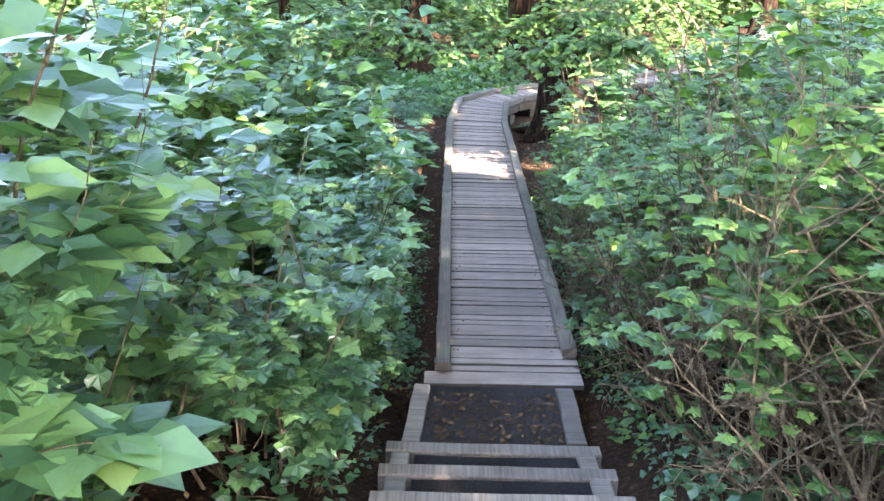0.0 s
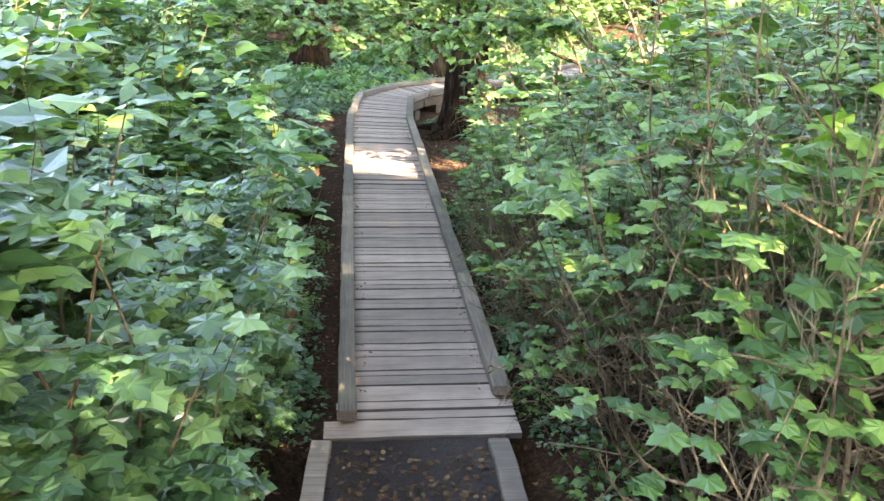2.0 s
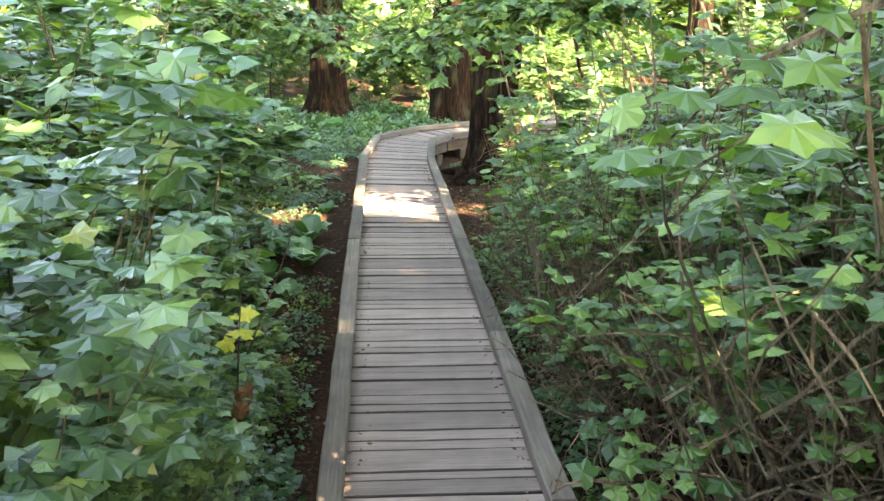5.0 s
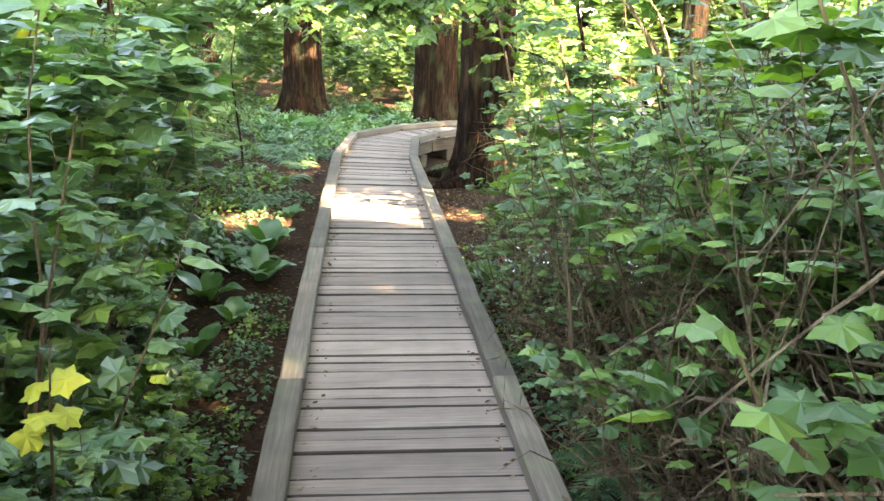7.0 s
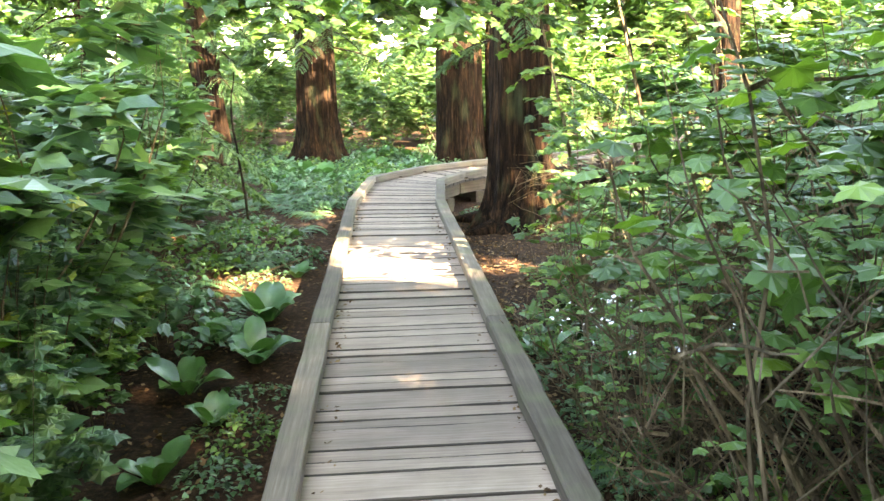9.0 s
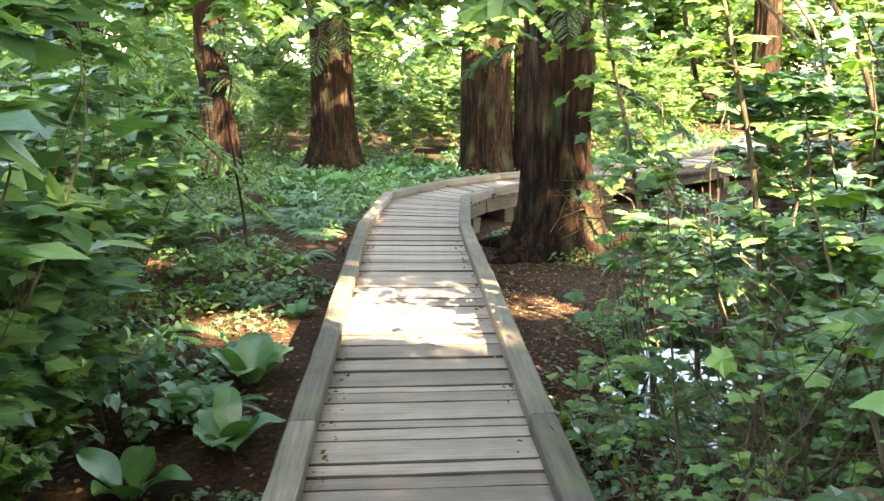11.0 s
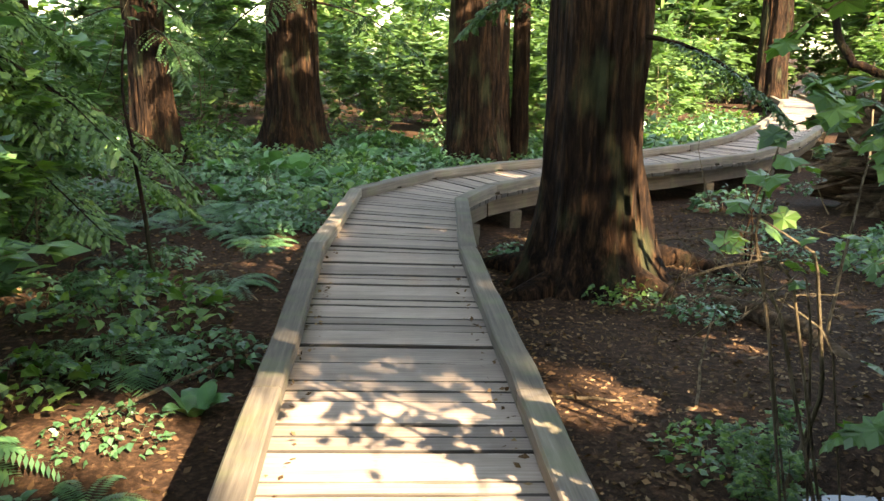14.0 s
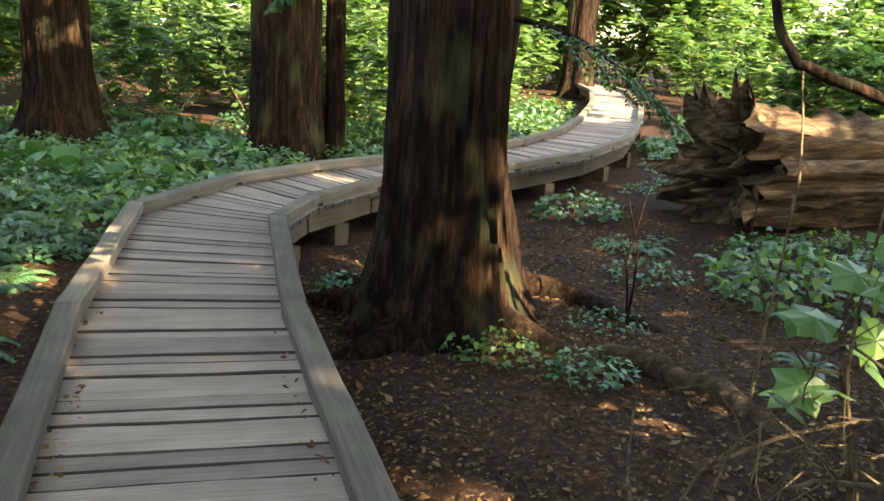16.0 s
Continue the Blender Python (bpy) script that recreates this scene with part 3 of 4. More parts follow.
# ---- shrubs ----
def shrub(name, label, seed, height, spread, canes, leaf, leaf_size, leaves, mat, group, twiggy=0, bare=0.25):
    r = np.random.default_rng(seed)
    t = thing(name, label, "shrub", group)
    wood, P, D, S = [], [], [], []
    tips = []
    for c in range(canes):
        a = r.uniform(0, 6.28)
        rad = spread * 0.35 * math.sqrt(r.random())
        p = (rad * math.cos(a), rad * math.sin(a), -0.05)
        out = r.uniform(0.1, 0.75)
        b = a + r.normal(0, 0.5)
        pts = wander(p, (math.cos(b) * out, math.sin(b) * out, 1.0), height * r.uniform(0.75, 1.15), 8, -0.06, 0.10, r)
        wood.append(tube(pts, np.linspace(0.011, 0.003, 9), 4))
        tips.append(pts)
        for _ in range(4 if len(leaf[0]) > 4 else 2):
            k = r.integers(2, 8)
            side = wander(pts[k], (r.normal(), r.normal(), 0.25), spread * r.uniform(0.25, 0.55), 4, -0.03, 0.15, r)
            wood.append(tube(side, np.linspace(0.005, 0.002, 5), 3))
            tips.append(side)
    for _ in range(twiggy):
        k = tips[r.integers(len(tips))]
        q = k[r.integers(len(k))] * np.array([1, 1, 0.7])
        tw = wander(q, (r.normal(), r.normal(), 0.5), r.uniform(0.3, 0.8), 4, 0, 0.18, r)
        wood.append(tube(tw, np.linspace(0.004, 0.0015, 5), 3))
    for _ in range(leaves):
        k = tips[r.integers(len(tips))]
        u = r.random() ** 0.7 * (len(k) - 1.01)
        i = int(u)
        p = k[i] + (k[i + 1] - k[i]) * (u - i)
        if p[2] < height * bare * r.uniform(0.3, 1.3):
            continue
        out = np.array([p[0], p[1], 0]) / (spread + 0.01) + r.normal(0, 0.7, 3) * np.array([1, 1, 0.25])
        P.append(p + out * 0.07)
        D.append(out + np.array([0, 0, 0.06]))
        S.append(leaf_size * r.uniform(0.5, 1.3))
    P, D, S = np.array(P), np.array(D), np.array(S)
    up = np.tile((0, 0, 1.0), (len(P), 1)) + r.normal(0, 0.28, (len(P), 3))
    v, f = joined(wood)
    for q, loose in ((v, 1.0), (P, r.uniform(0.66, 1.04, len(P)))):
        far = np.linalg.norm(q[:, :2], axis=1) + 1e-6
        ang = np.arctan2(q[:, 1], q[:, 0])
        wide = spread * (1.0 + 0.11 * np.sin(3 * ang + 4 * q[:, 2] + seed) + 0.08 * np.sin(5 * ang - 7 * q[:, 2])) * loose
        q[:, :2] *= (wide * np.tanh(far / wide) / far)[:, None]
    tagged(raw("cane_growth", v, f, CANE, t), kind="stuff")
    v, f = strewn(leaf, P, D, up, S)
    tagged(raw("foliage", v, f, mat, t), kind="stuff")
    return t


G1, G2, G3 = "berry shrubs beside the path", "twiggy shrubs beside the boardwalk", "sunlit thicket"
BUSHES = [
    shrub("berry_shrub", "dense berry shrub with broad lobed green leaves", 21, 1.8, 0.8, 13, PALMATE, 0.095, 1450, BERRY, G1, 10, 0.22),
    shrub("berry_shrub", "tall berry shrub with layered green leaves", 22, 2.1, 0.85, 15, PALMATE, 0.09, 1800, BERRY, G1, 10, 0.25),
    shrub("berry_shrub", "low berry shrub with fresh green leaves", 23, 1.6, 0.75, 11, PALMATE, 0.095, 1200, BERRY2, G1, 10, 0.15),
]
FAR_BUSHES = [
    shrub("berry_shrub", "tall berry shrub with layered green leaves", 24, 2.3, 1.1, 9, LOBED, 0.125, 1600, BERRY, G1, 0, 0.2),
    shrub("berry_shrub", "wide berry shrub with broad green leaves", 25, 2.0, 1.1, 8, LOBED, 0.12, 1500, BERRY2, G1, 0, 0.15),
]
TWIGGY = [
    shrub("currant_shrub", "twiggy shrub with small lobed leaves over bare stems", 31, 2.2, 1.0, 20, PALMATE, 0.056, 1750, BERRY2, G2, 330, 0.5),
    shrub("currant_shrub", "shrub with pale lobed leaves above tangled twigs", 32, 1.9, 1.0, 18, PALMATE, 0.062, 1500, BERRY2, G2, 300, 0.44),
]
FAR_TWIGGY = [shrub("currant_shrub", "tall leafy shrub with fine twigs", 33, 2.3, 1.1, 10, LOBED, 0.098, 1900, BERRY2, G2, 40, 0.2)]
THICKET = [
    shrub("thicket_shrub", "tall sunlit shrub in the green thicket", 41, 3.4, 1.8, 7, SMALL, 0.215, 2100, SUNLEAF, G3, 0, 0.05),
    shrub("thicket_shrub", "bushy sunlit shrub in the green thicket", 42, 2.6, 1.7, 7, SMALL, 0.195, 2100, SUNLEAF, G3, 0, 0.03),
]


def herb(name, label, seed, leaves, radius, height, size, mat):
    """A low clump of small leaves on short stalks."""
    r = np.random.default_rng(seed)
    t = thing(name, label, "plant", "low plants on the forest floor")
    a, d = r.uniform(0, 6.28, leaves), radius * np.sqrt(r.random(leaves))
    P = np.stack([d * np.cos(a), d * np.sin(a), height * r.uniform(0.25, 1, leaves) * (1.1 - d / radius * 0.6)], -1)
    D = np.stack([np.cos(a), np.sin(a), np.full(leaves, -0.1)], -1) + r.normal(0, 0.6, (leaves, 3))
    v, f = strewn(LOBED, P, D, np.tile((0, 0, 1.0), (leaves, 1)) + r.normal(0, 0.3, (leaves, 3)), size * r.uniform(0.6, 1.3, leaves))
    tagged(raw("foliage", v, f, mat, t), kind="stuff")
    stalks = [tube(np.array([p * np.array([0.6, 0.6, 0]) + np.array([0, 0, -0.04]), p]), [0.003, 0.002], 3) for p in P[:: 7]]
    v, f = joined(stalks)
    tagged(raw("stalk_growth", v, f, CANE, t), kind="stuff")
    return t


def fern(seed, fronds, length, label):
    r = np.random.default_rng(seed)
    t = thing("sword_fern", label, "fern", "ferns on the forest floor")
    for k in range(fronds):
        a = k * 6.283 / fronds * 1.0 + r.normal(0, 0.25)
        rise = r.uniform(0.7, 1.7)
        pts = wander((0, 0, 0), (math.cos(a), math.sin(a), rise), length * r.uniform(0.7, 1.1), 12, -0.22, 0.03, r)
        P, D, S = [], [], []
        for u in np.linspace(0.1, 0.99, 30):
            i = min(int(u * 12), 11)
            p = pts[i] + (pts[i + 1] - pts[i]) * (u * 12 - i)
            d = pts[i + 1] - pts[i]
            d /= np.linalg.norm(d)
            side = np.cross(d, (0, 0, 1))
            w = length * 0.15 * math.sin(min(1.0, u * 1.6 + 0.25) * 1.57) * (1.08 - u) ** 0.5
            for g in (-1, 1):
                P.append(p)
                D.append(side * g + d * 0.35 + np.array([0, 0, -0.12]))
                S.append(w)
        P, D, S = np.array(P), np.array(D), np.array(S)
        lv, lf = strewn((SMALL[0] * np.array([0.42, 1, 1]), SMALL[1]), P, D, np.tile((0, 0, 1.0), (len(P), 1)), S)
        raw("frond", lv, lf, FERN, t)
    return t


def cabbage(seed, count, label, mat):
    r = np.random.default_rng(seed)
    t = thing("skunk_cabbage", label, "plant", "broad-leaved plants in wet soil")
    for k in range(count):
        a = k * 2.4 + r.normal(0, 0.2)
        L, W = r.uniform(0.26, 0.52), r.uniform(0.07, 0.13)
        out, nu, nv = r.uniform(0.5, 1.2), 9, 5
        V = []
        for i in range(nu):
            u = i / (nu - 1)
            w = W * (math.sin(math.pi * min(1, u * 0.93 + 0.05)) ** 0.8) * (0.25 + 0.75 * smooth_step(0, 0.35, u))
            rr, zz = L * out * 0.75 * u + 0.03, L * (0.95 * u - 0.55 * out * u * u)
            for j in range(nv):
                q = (j / (nv - 1) - 0.5) * 2
                V.append((rr * math.cos(a) - q * w * math.sin(a), rr * math.sin(a) + q * w * math.cos(a), zz + 0.35 * w * abs(q) + 0.012 * math.sin(9 * u + 3 * q + k)))
        I, J = np.meshgrid(np.arange(nu - 1), np.arange(nv - 1), indexing="ij")
        F = np.stack([I * nv + J, (I + 1) * nv + J, (I + 1) * nv + J + 1, I * nv + J + 1], -1).reshape(-1, 4)
        raw("leaf", np.array(V), F, mat, t, True)
    return t


HERBS = [herb("woodland_herb", "low clump of small green woodland leaves", 51, 260, 0.55, 0.34, 0.075, BERRY2),
         herb("woodland_herb", "sparse clump of dark woodland leaves", 52, 160, 0.5, 0.26, 0.06, FERN),
         herb("woodland_herb", "leafy clump of broad woodland leaves", 53, 190, 0.5, 0.38, 0.085, FERN)]
FERNS = [fern(61, 15, 0.85, "dark green sword fern with arching fronds"), fern(62, 11, 0.6, "small sword fern with arching fronds")]
CABBAGES = [cabbage(71, 9, "broad-leaved plant with glossy upright leaves", CABBAGE), cabbage(72, 7, "broad-leaved plant with spreading green leaves", CABBAGE)]


def settle(kinds, spots, low=0.85, high=1.2, seed=1):
    """Moves the first of each kind to the first spots, and copies it to the others."""
    r = random.Random(seed)
    used = set()
    for k, (x, y, s) in enumerate(spots):
        src = kinds[k % len(kinds)]
        m = placed(x, y, ground(x, y) - 0.02, r.uniform(0, 360), s * r.uniform(low, high), r.uniform(-4, 4))
        if id(src) in used:
            c = copy_thing(src, m)
            c.matrix_basis = m
        else:
            used.add(id(src))
            src.matrix_basis = m


def rows_of(xs, ys, seed, keep=lambda x, y: True, size=(0.9, 1.1)):
    r = random.Random(seed)
    out = []
    for y in ys:
        for x in xs:
            px, py = x + r.uniform(-0.35, 0.35), y + r.uniform(-0.35, 0.35)
            if keep(px, py):
                out.append((px, py, r.uniform(*size)))
    return out


def off_deck(x, y, gap):
    """True where a point lies at least gap away from the boardwalk."""
    for (ax, ay), (bx, by) in zip(zip(LEFT, RIGHT), list(zip(LEFT, RIGHT))[1:]):
        p0, p1 = ((ax[0] + ay[0]) / 2, (ax[1] + ay[1]) / 2), ((bx[0] + by[0]) / 2, (bx[1] + by[1]) / 2)
        dx, dy = p1[0] - p0[0], p1[1] - p0[1]
        u = max(0, min(1, ((x - p0[0]) * dx + (y - p0[1]) * dy) / (dx * dx + dy * dy)))
        if math.hypot(x - p0[0] - u * dx, y - p0[1] - u * dy) < 0.65 + gap:
            return False
    return True


near_left = [(-1.8 if k < 3 else -1.1, 1.9 + 0.8 * k, (0.82 if k < 3 else 1.1) + 0.13 * math.sin(k * 2.1)) for k in range(9)] + [(-1.3, 9.3, 0.95), (-1.6, 10.3, 1.0), (-1.45, 11.6, 0.9), (-2.1, 12.4, 1.0), (-0.62, 7.2, 0.45), (-0.6, 8.3, 0.42), (-0.65, 6.4, 0.4)]
far_left = rows_of([-2.2, -3.1, -4.1, -5.3], np.arange(1.8, 12.5, 1.05), 5, lambda x, y: x < -1.8, (1.2, 1.5))
far_left += rows_of([-3.6, -4.9, -6.3], [13.6, 15.2, 17.0, 19.0, 21.5], 15, lambda x, y: x < -3.1, (0.8, 1.2))
far_left += [(-3.9, 13.5, 1.7), (-4.8, 15.5, 1.8), (-5.8, 18, 1.8), (-3.6, 11.8, 1.6), (-2.9, 10.2, 1.45), (-3.0, 8.6, 1.5), (-2.4, 7.2, 1.4), (-2.3, 15.0, 1.15), (-2.8, 17.5, 1.2), (-3.4, 20.0, 1.25), (-2.0, 13.1, 0.95), (-2.3, 11.2, 1.4), (-2.2, 9.4, 1.4), (-4.6, 22.5, 1.2)]
settle(BUSHES, near_left + [(3.0, 11.6, 1.1), (2.25, 14.15, 0.36), (2.5, 12.1, 1.0)], seed=2)
settle(FAR_BUSHES, far_left, seed=22)
near_right = [(2.25 if k < 8 else 2.0, 3.0 + 0.85 * k, (1.32 if k < 8 else 0.94) + 0.08 * math.sin(k * 1.7)) for k in range(10)] + [(2.95, 4.2 + 0.9 * k, 1.45) for k in range(5)]
far_right = rows_of([3.5, 4.5, 5.7], np.arange(3.0, 12.0, 1.1), 6, lambda x, y: x > 3.15, (1.2, 1.5))
far_right = [(x, y, min(q, 0.75) if y > 9.6 and x < 4.0 else q) for x, y, q in far_right]
far_right += [(4.9, 12.0, 1.45), (5.2, 10.6, 1.5), (4.5, 12.1, 1.1), (4.7, 13.3, 1.15), (5.5, 14.1, 1.2), (6.7, 15.4, 1.3), (8.0, 16.6, 1.3), (7.2, 13.2, 1.2), (9.5, 16.5, 1.1), (9.8, 18.6, 1.0), (-2.6, 16.2, 0.6), (-3.2, 18.2, 0.7)]
settle(TWIGGY, near_right, seed=3)
settle(FAR_TWIGGY, far_right, seed=23)
thick = rows_of([-19, -16.5, -14, -11.5, -9.5, -7.5, -5.5, -3.5, -1.5, 0.5, 2.5, 4.5], [29.8, 32, 35, 39, 44], 8, lambda x, y: y > 31 or x < -2.6 or x > 0.4, (0.85, 1.35))
thick += rows_of([4.4, 6.2, 8, 10, 12, 14.2, 16.6, 19, 22, 25, 28, 32], [24.6, 27, 29.6, 32.5, 36, 40, 45, 50], 9, lambda x, y: off_deck(x, y, 1.5) and y > 24.4 and (x < y - 19 or x > 11.5), (0.8, 1.3))
thick += [(12.2, 24.0, 0.9), (14.5, 22.0, 1.0), (17, 24.5, 1.1), (12.5, 20.5, 0.8), (15, 18.5, 0.9)]
thick += [(-30 + 5.2 * k, 54 + 3 * math.sin(k * 2.2), 3.6 + 0.8 * math.sin(k * 3.1)) for k in range(19)]
thick += [(-22 + 3.6 * k, 45.5 + 1.5 * math.sin(k * 1.9), 2.5 + 0.4 * math.sin(k * 2.7)) for k in range(10)]
thick += [(14 + 4.2 * k, 47 - 1.5 * k, 2.3 + 0.3 * math.sin(k * 2.0)) for k in range(7)]
thick += [(15.5, 46.5, 2.2), (19, 47, 2.4), (23, 44, 2.2), (17.5, 52, 3.2), (22, 54, 3.4), (13.5, 52, 3.2), (27, 50, 3.0)]
settle(THICKET, thick, seed=4)

r_floor = random.Random(11)
floor = []
while len(floor) < 190:
    x, y = r_floor.uniform(-7.5, 9.5), r_floor.uniform(6.6, 29)
    bare = 1.0 < x < 4.4 and 13.5 < y < 20.5
    if off_deck(x, y, 0.45) and not bare and math.hypot(x - 2.4, y - 17.9) > 1.3 and not (-1.1 < x < 0 and 13.5 < y < 20) and not (5.8 < x < 9 and 19.6 < y < 21.6):
        floor.append((x, y, r_floor.uniform(0.7, 1.25)))
floor += [(-0.42, 6.7 + 0.55 * k, 0.5 + 0.1 * math.sin(k * 2.3)) for k in range(10)] + [(1.62, 6.5 + 0.6 * k, 0.5 + 0.1 * math.sin(k * 2.9)) for k in range(11)]
floor += [(-1.5, 17.4, 0.9), (-1.4, 18.4, 0.8), (-1.6, 15.4, 0.9), (-0.8, 14.9, 0.7), (-1.2, 13.7, 0.9), (-1.9, 13.4, 1.0), (-2.4, 14.9, 1.0), (-0.55, 16.0, 0.6), (-0.75, 5.9, 0.6), (-0.7, 5.0, 0.7), (-0.8, 4.1, 0.8), (1.75, 5.6, 0.7), (1.7, 4.8, 0.8), (1.75, 3.9, 0.8), (-0.72, 6.8, 0.8), (-0.7, 7.9, 0.7), (2.95, 16.75, 0.6), (2.55, 17.3, 0.55), (3.5, 17.6, 0.5), (1.85, 18.6, 0.5), (2.2, 14.6, 0.5), (4.4, 18.6, 0.7), (4.7, 19.6, 0.5)]
floor += [(4.6, 24.8, 1.6), (5.5, 25.7, 1.6), (6.3, 26.8, 1.7), (7.0, 28.3, 1.7), (8.0, 30.0, 1.8), (9.0, 31.9, 1.8), (10.2, 34.0, 1.8), (5.6, 27.2, 1.7), (6.8, 30.2, 1.8), (3.9, 26.2, 1.5), (8.3, 22.8, 1.5), (9.2, 24.2, 1.6), (10.4, 26.0, 1.7), (11.4, 27.8, 1.7), (12.6, 29.6, 1.8), (10.0, 22.6, 1.6), (11.4, 24.2, 1.7), (12.8, 26.4, 1.8), (9.6, 20.4, 1.4), (11.2, 21.4, 1.5)]
r_floor = random.Random(21)
while len(floor) < 400:
    x, y = r_floor.uniform(-8, 10), r_floor.uniform(20.5, 31)
    if off_deck(x, y, 0.5) and (x < 2 or y > 23.5):
        floor.append((x, y, r_floor.uniform(0.8, 1.3)))
settle(HERBS, floor, seed=12)
ferns = [(-0.95, 15.95, 0.9), (-1.1, 16.6, 0.8), (-1.07, 19.9, 1.0), (-0.75, 20.6, 0.9), (-0.25, 21.4, 0.8), (0.35, 22.1, 0.9), (-1.7, 21.0, 1.0), (-0.4, 23.6, 1.1), (0.0, 25.4, 1.2), (-2.0, 24.2, 1.1), (1.05, 26.6, 1.1), (-0.7, 14.2, 0.8), (-1.5, 14.6, 0.9),
         (1.72, 7.9, 0.8), (1.75, 8.8, 0.9), (1.7, 9.6, 0.8), (1.72, 10.5, 0.8), (1.7, 11.3, 0.7), (5.0, 19.6, 0.6), (5.4, 20.0, 0.6), (4.9, 15.4, 0.9), (6.2, 17.4, 1.0), (7.2, 18.4, 1.0), (-0.62, 13.1, 0.7), (0.6, 27.6, 1.0), (3.6, 24.2, 0.9), (4.3, 25.0, 0.9), (-3.9, 23.5, 1.0), (-2.6, 22.4, 0.9), (-1.9, 18.6, 0.8), (-0.7, 17.6, 0.8), (-1.5, 16.1, 1.0), (-0.6, 19.2, 0.8), (-1.6, 19.9, 1.0), (-1.0, 21.3, 1.0), (-1.2, 22.7, 1.1), (-2.2, 20.4, 1.0), (-0.9, 13.6, 0.9), (-1.6, 17.6, 0.9), (0.4, 23.6, 1.0), (-0.3, 24.6, 1.1), (4.4, 16.6, 0.8), (5.6, 18.6, 0.9)]
r_floor = random.Random(31)
while len(ferns) < 100:
    x, y = r_floor.uniform(-5.5, 1.5), r_floor.uniform(18.5, 29)
    if off_deck(x, y, 0.5) and math.hypot(x + 1.0, y - 26.6) > 1.0:
        ferns.append((x, y, r_floor.uniform(0.8, 1.25)))
settle(FERNS, ferns, seed=13)
r_floor = random.Random(12)
wet = [(-0.55, 13.55, 1.0), (-0.85, 13.0, 0.9), (-0.5, 12.5, 0.9), (-0.9, 12.0, 0.9), (-0.6, 11.4, 0.7), (-0.75, 10.6, 0.75), (-1.0, 9.8, 0.8), (-0.55, 9.9, 0.6), (-0.85, 8.9, 0.7), (1.62, 12.3, 0.6), (-0.45, 15.2, 0.6)]
for k in range(56):
    wet.append((r_floor.uniform(-1.9, 1.5), r_floor.uniform(21.8, 28.5), r_floor.uniform(0.8, 1.2)))
settle(CABBAGES, [p for p in wet if off_deck(p[0], p[1], 0.25) and math.hypot(p[0] + 1.0, p[1] - 26.6) > 1.0], seed=14)


def arching_cane(base, path, leaves, seed, label):
    """One long cane that arches over the path with leaves near its tip."""
    r = np.random.default_rng(seed)
    t = thing("arching_branch", label, "branch", "", base)
    p = np.array(path, float)
    q = np.array([[np.interp(u, np.linspace(0, 1, len(p)), p[:, c]) for c in range(3)] for u in np.linspace(0, 1, 20)])
    v, f = tube(q, np.linspace(0.014, 0.003, 20), 5)
    raw("cane", v, f, CANE, t, True)
    k = r.integers(9, 20, leaves)
    P = q[k] + r.normal(0, 0.10, (leaves, 3))
    D = r.normal(0, 1, (leaves, 3)) * np.array([1, 1, 0.4]) + np.array([0, 0, -0.3])
    v, f = strewn(PALMATE, P, D, np.tile((0, 0, 1.0), (leaves, 1)) + r.normal(0, 0.3, (leaves, 3)), r.uniform(0.06, 0.11, leaves))
    tagged(raw("foliage", v, f, BERRY2, t), kind="stuff")


arching_cane((2.3, 14.2, ground(2.3, 14.2)), [(0, 0, -0.03), (0.05, -0.2, 0.7), (-0.1, -0.3, 1.3), (-0.35, -0.3, 1.45)], 14, 4, "thin leafy cane standing by the hollow")


def leafy_bough(label, base, path, shoots, per_shoot, size, seed, mat, start=0.5, reach=0.5, group="overhanging maple boughs", low=0.0):
    """A thin stem that arches over the path; flat leafy shoots spread and droop from its outer part."""
    r = np.random.default_rng(seed)
    t = thing("overhanging_branch", label, "branch", group, (base[0], base[1], ground(*base)))
    o = np.array((base[0], base[1], ground(*base)))
    p = np.concatenate([[(0, 0, -0.04)], np.array(path, float) - o])
    n = 26
    us = np.linspace(0, 1, n)
    q = np.array([[np.interp(u, np.linspace(0, 1, len(p)), p[:, c]) for c in range(3)] for u in us])
    for _ in range(3):
        q[1:-1] = (q[:-2] + q[1:-1] * 2 + q[2:]) / 4
    v, f = tube(q, np.linspace(0.022, 0.004, n), 6)
    raw("stem", v, f, CANE, t, True)
    wood, P, D, S = [], [], [], []
    for k in range(shoots):
        u = start + (1 - start) * (k + r.random()) / shoots
        at = q[min(int(u * n), n - 1)]
        a = r.uniform(0, 6.28)
        run = wander(at, (math.cos(a), math.sin(a), r.uniform(-0.25, 0.45)), reach * r.uniform(0.5, 1.2), 5, -0.12, 0.14, r)
        wood.append(tube(run, np.linspace(0.005, 0.0015, 6), 3))
        for _ in range(per_shoot):
            w = r.uniform(0.6, 4.99)
            i = int(w)
            d = run[i + 1] - run[i]
            side = np.cross(d, (0, 0, 1.0)) * r.choice((-1, 1))
            P.append(run[i] + d * (w - i))
            D.append(side / (np.linalg.norm(side) + 1e-6) + d / np.linalg.norm(d) * r.uniform(0.2, 1.2) + np.array([0, 0, -0.25]))
            S.append(size * r.uniform(0.6, 1.25))
    v, f = joined(wood)
    v[:, 2] = low - o[2] + np.abs(v[:, 2] - low + o[2])
    tagged(raw("twig_growth", v, f, CANE, t), kind="stuff")
    P = np.array(P)
    P[:, 2] = low - o[2] + np.abs(P[:, 2] - low + o[2])
    v, f = strewn(PALMATE, P, np.array(D), np.tile((0, 0, 1.0), (len(P), 1)) + r.normal(0, 0.22, (len(P), 3)), np.array(S))
    tagged(raw("foliage", v, f, mat, t), kind="stuff")


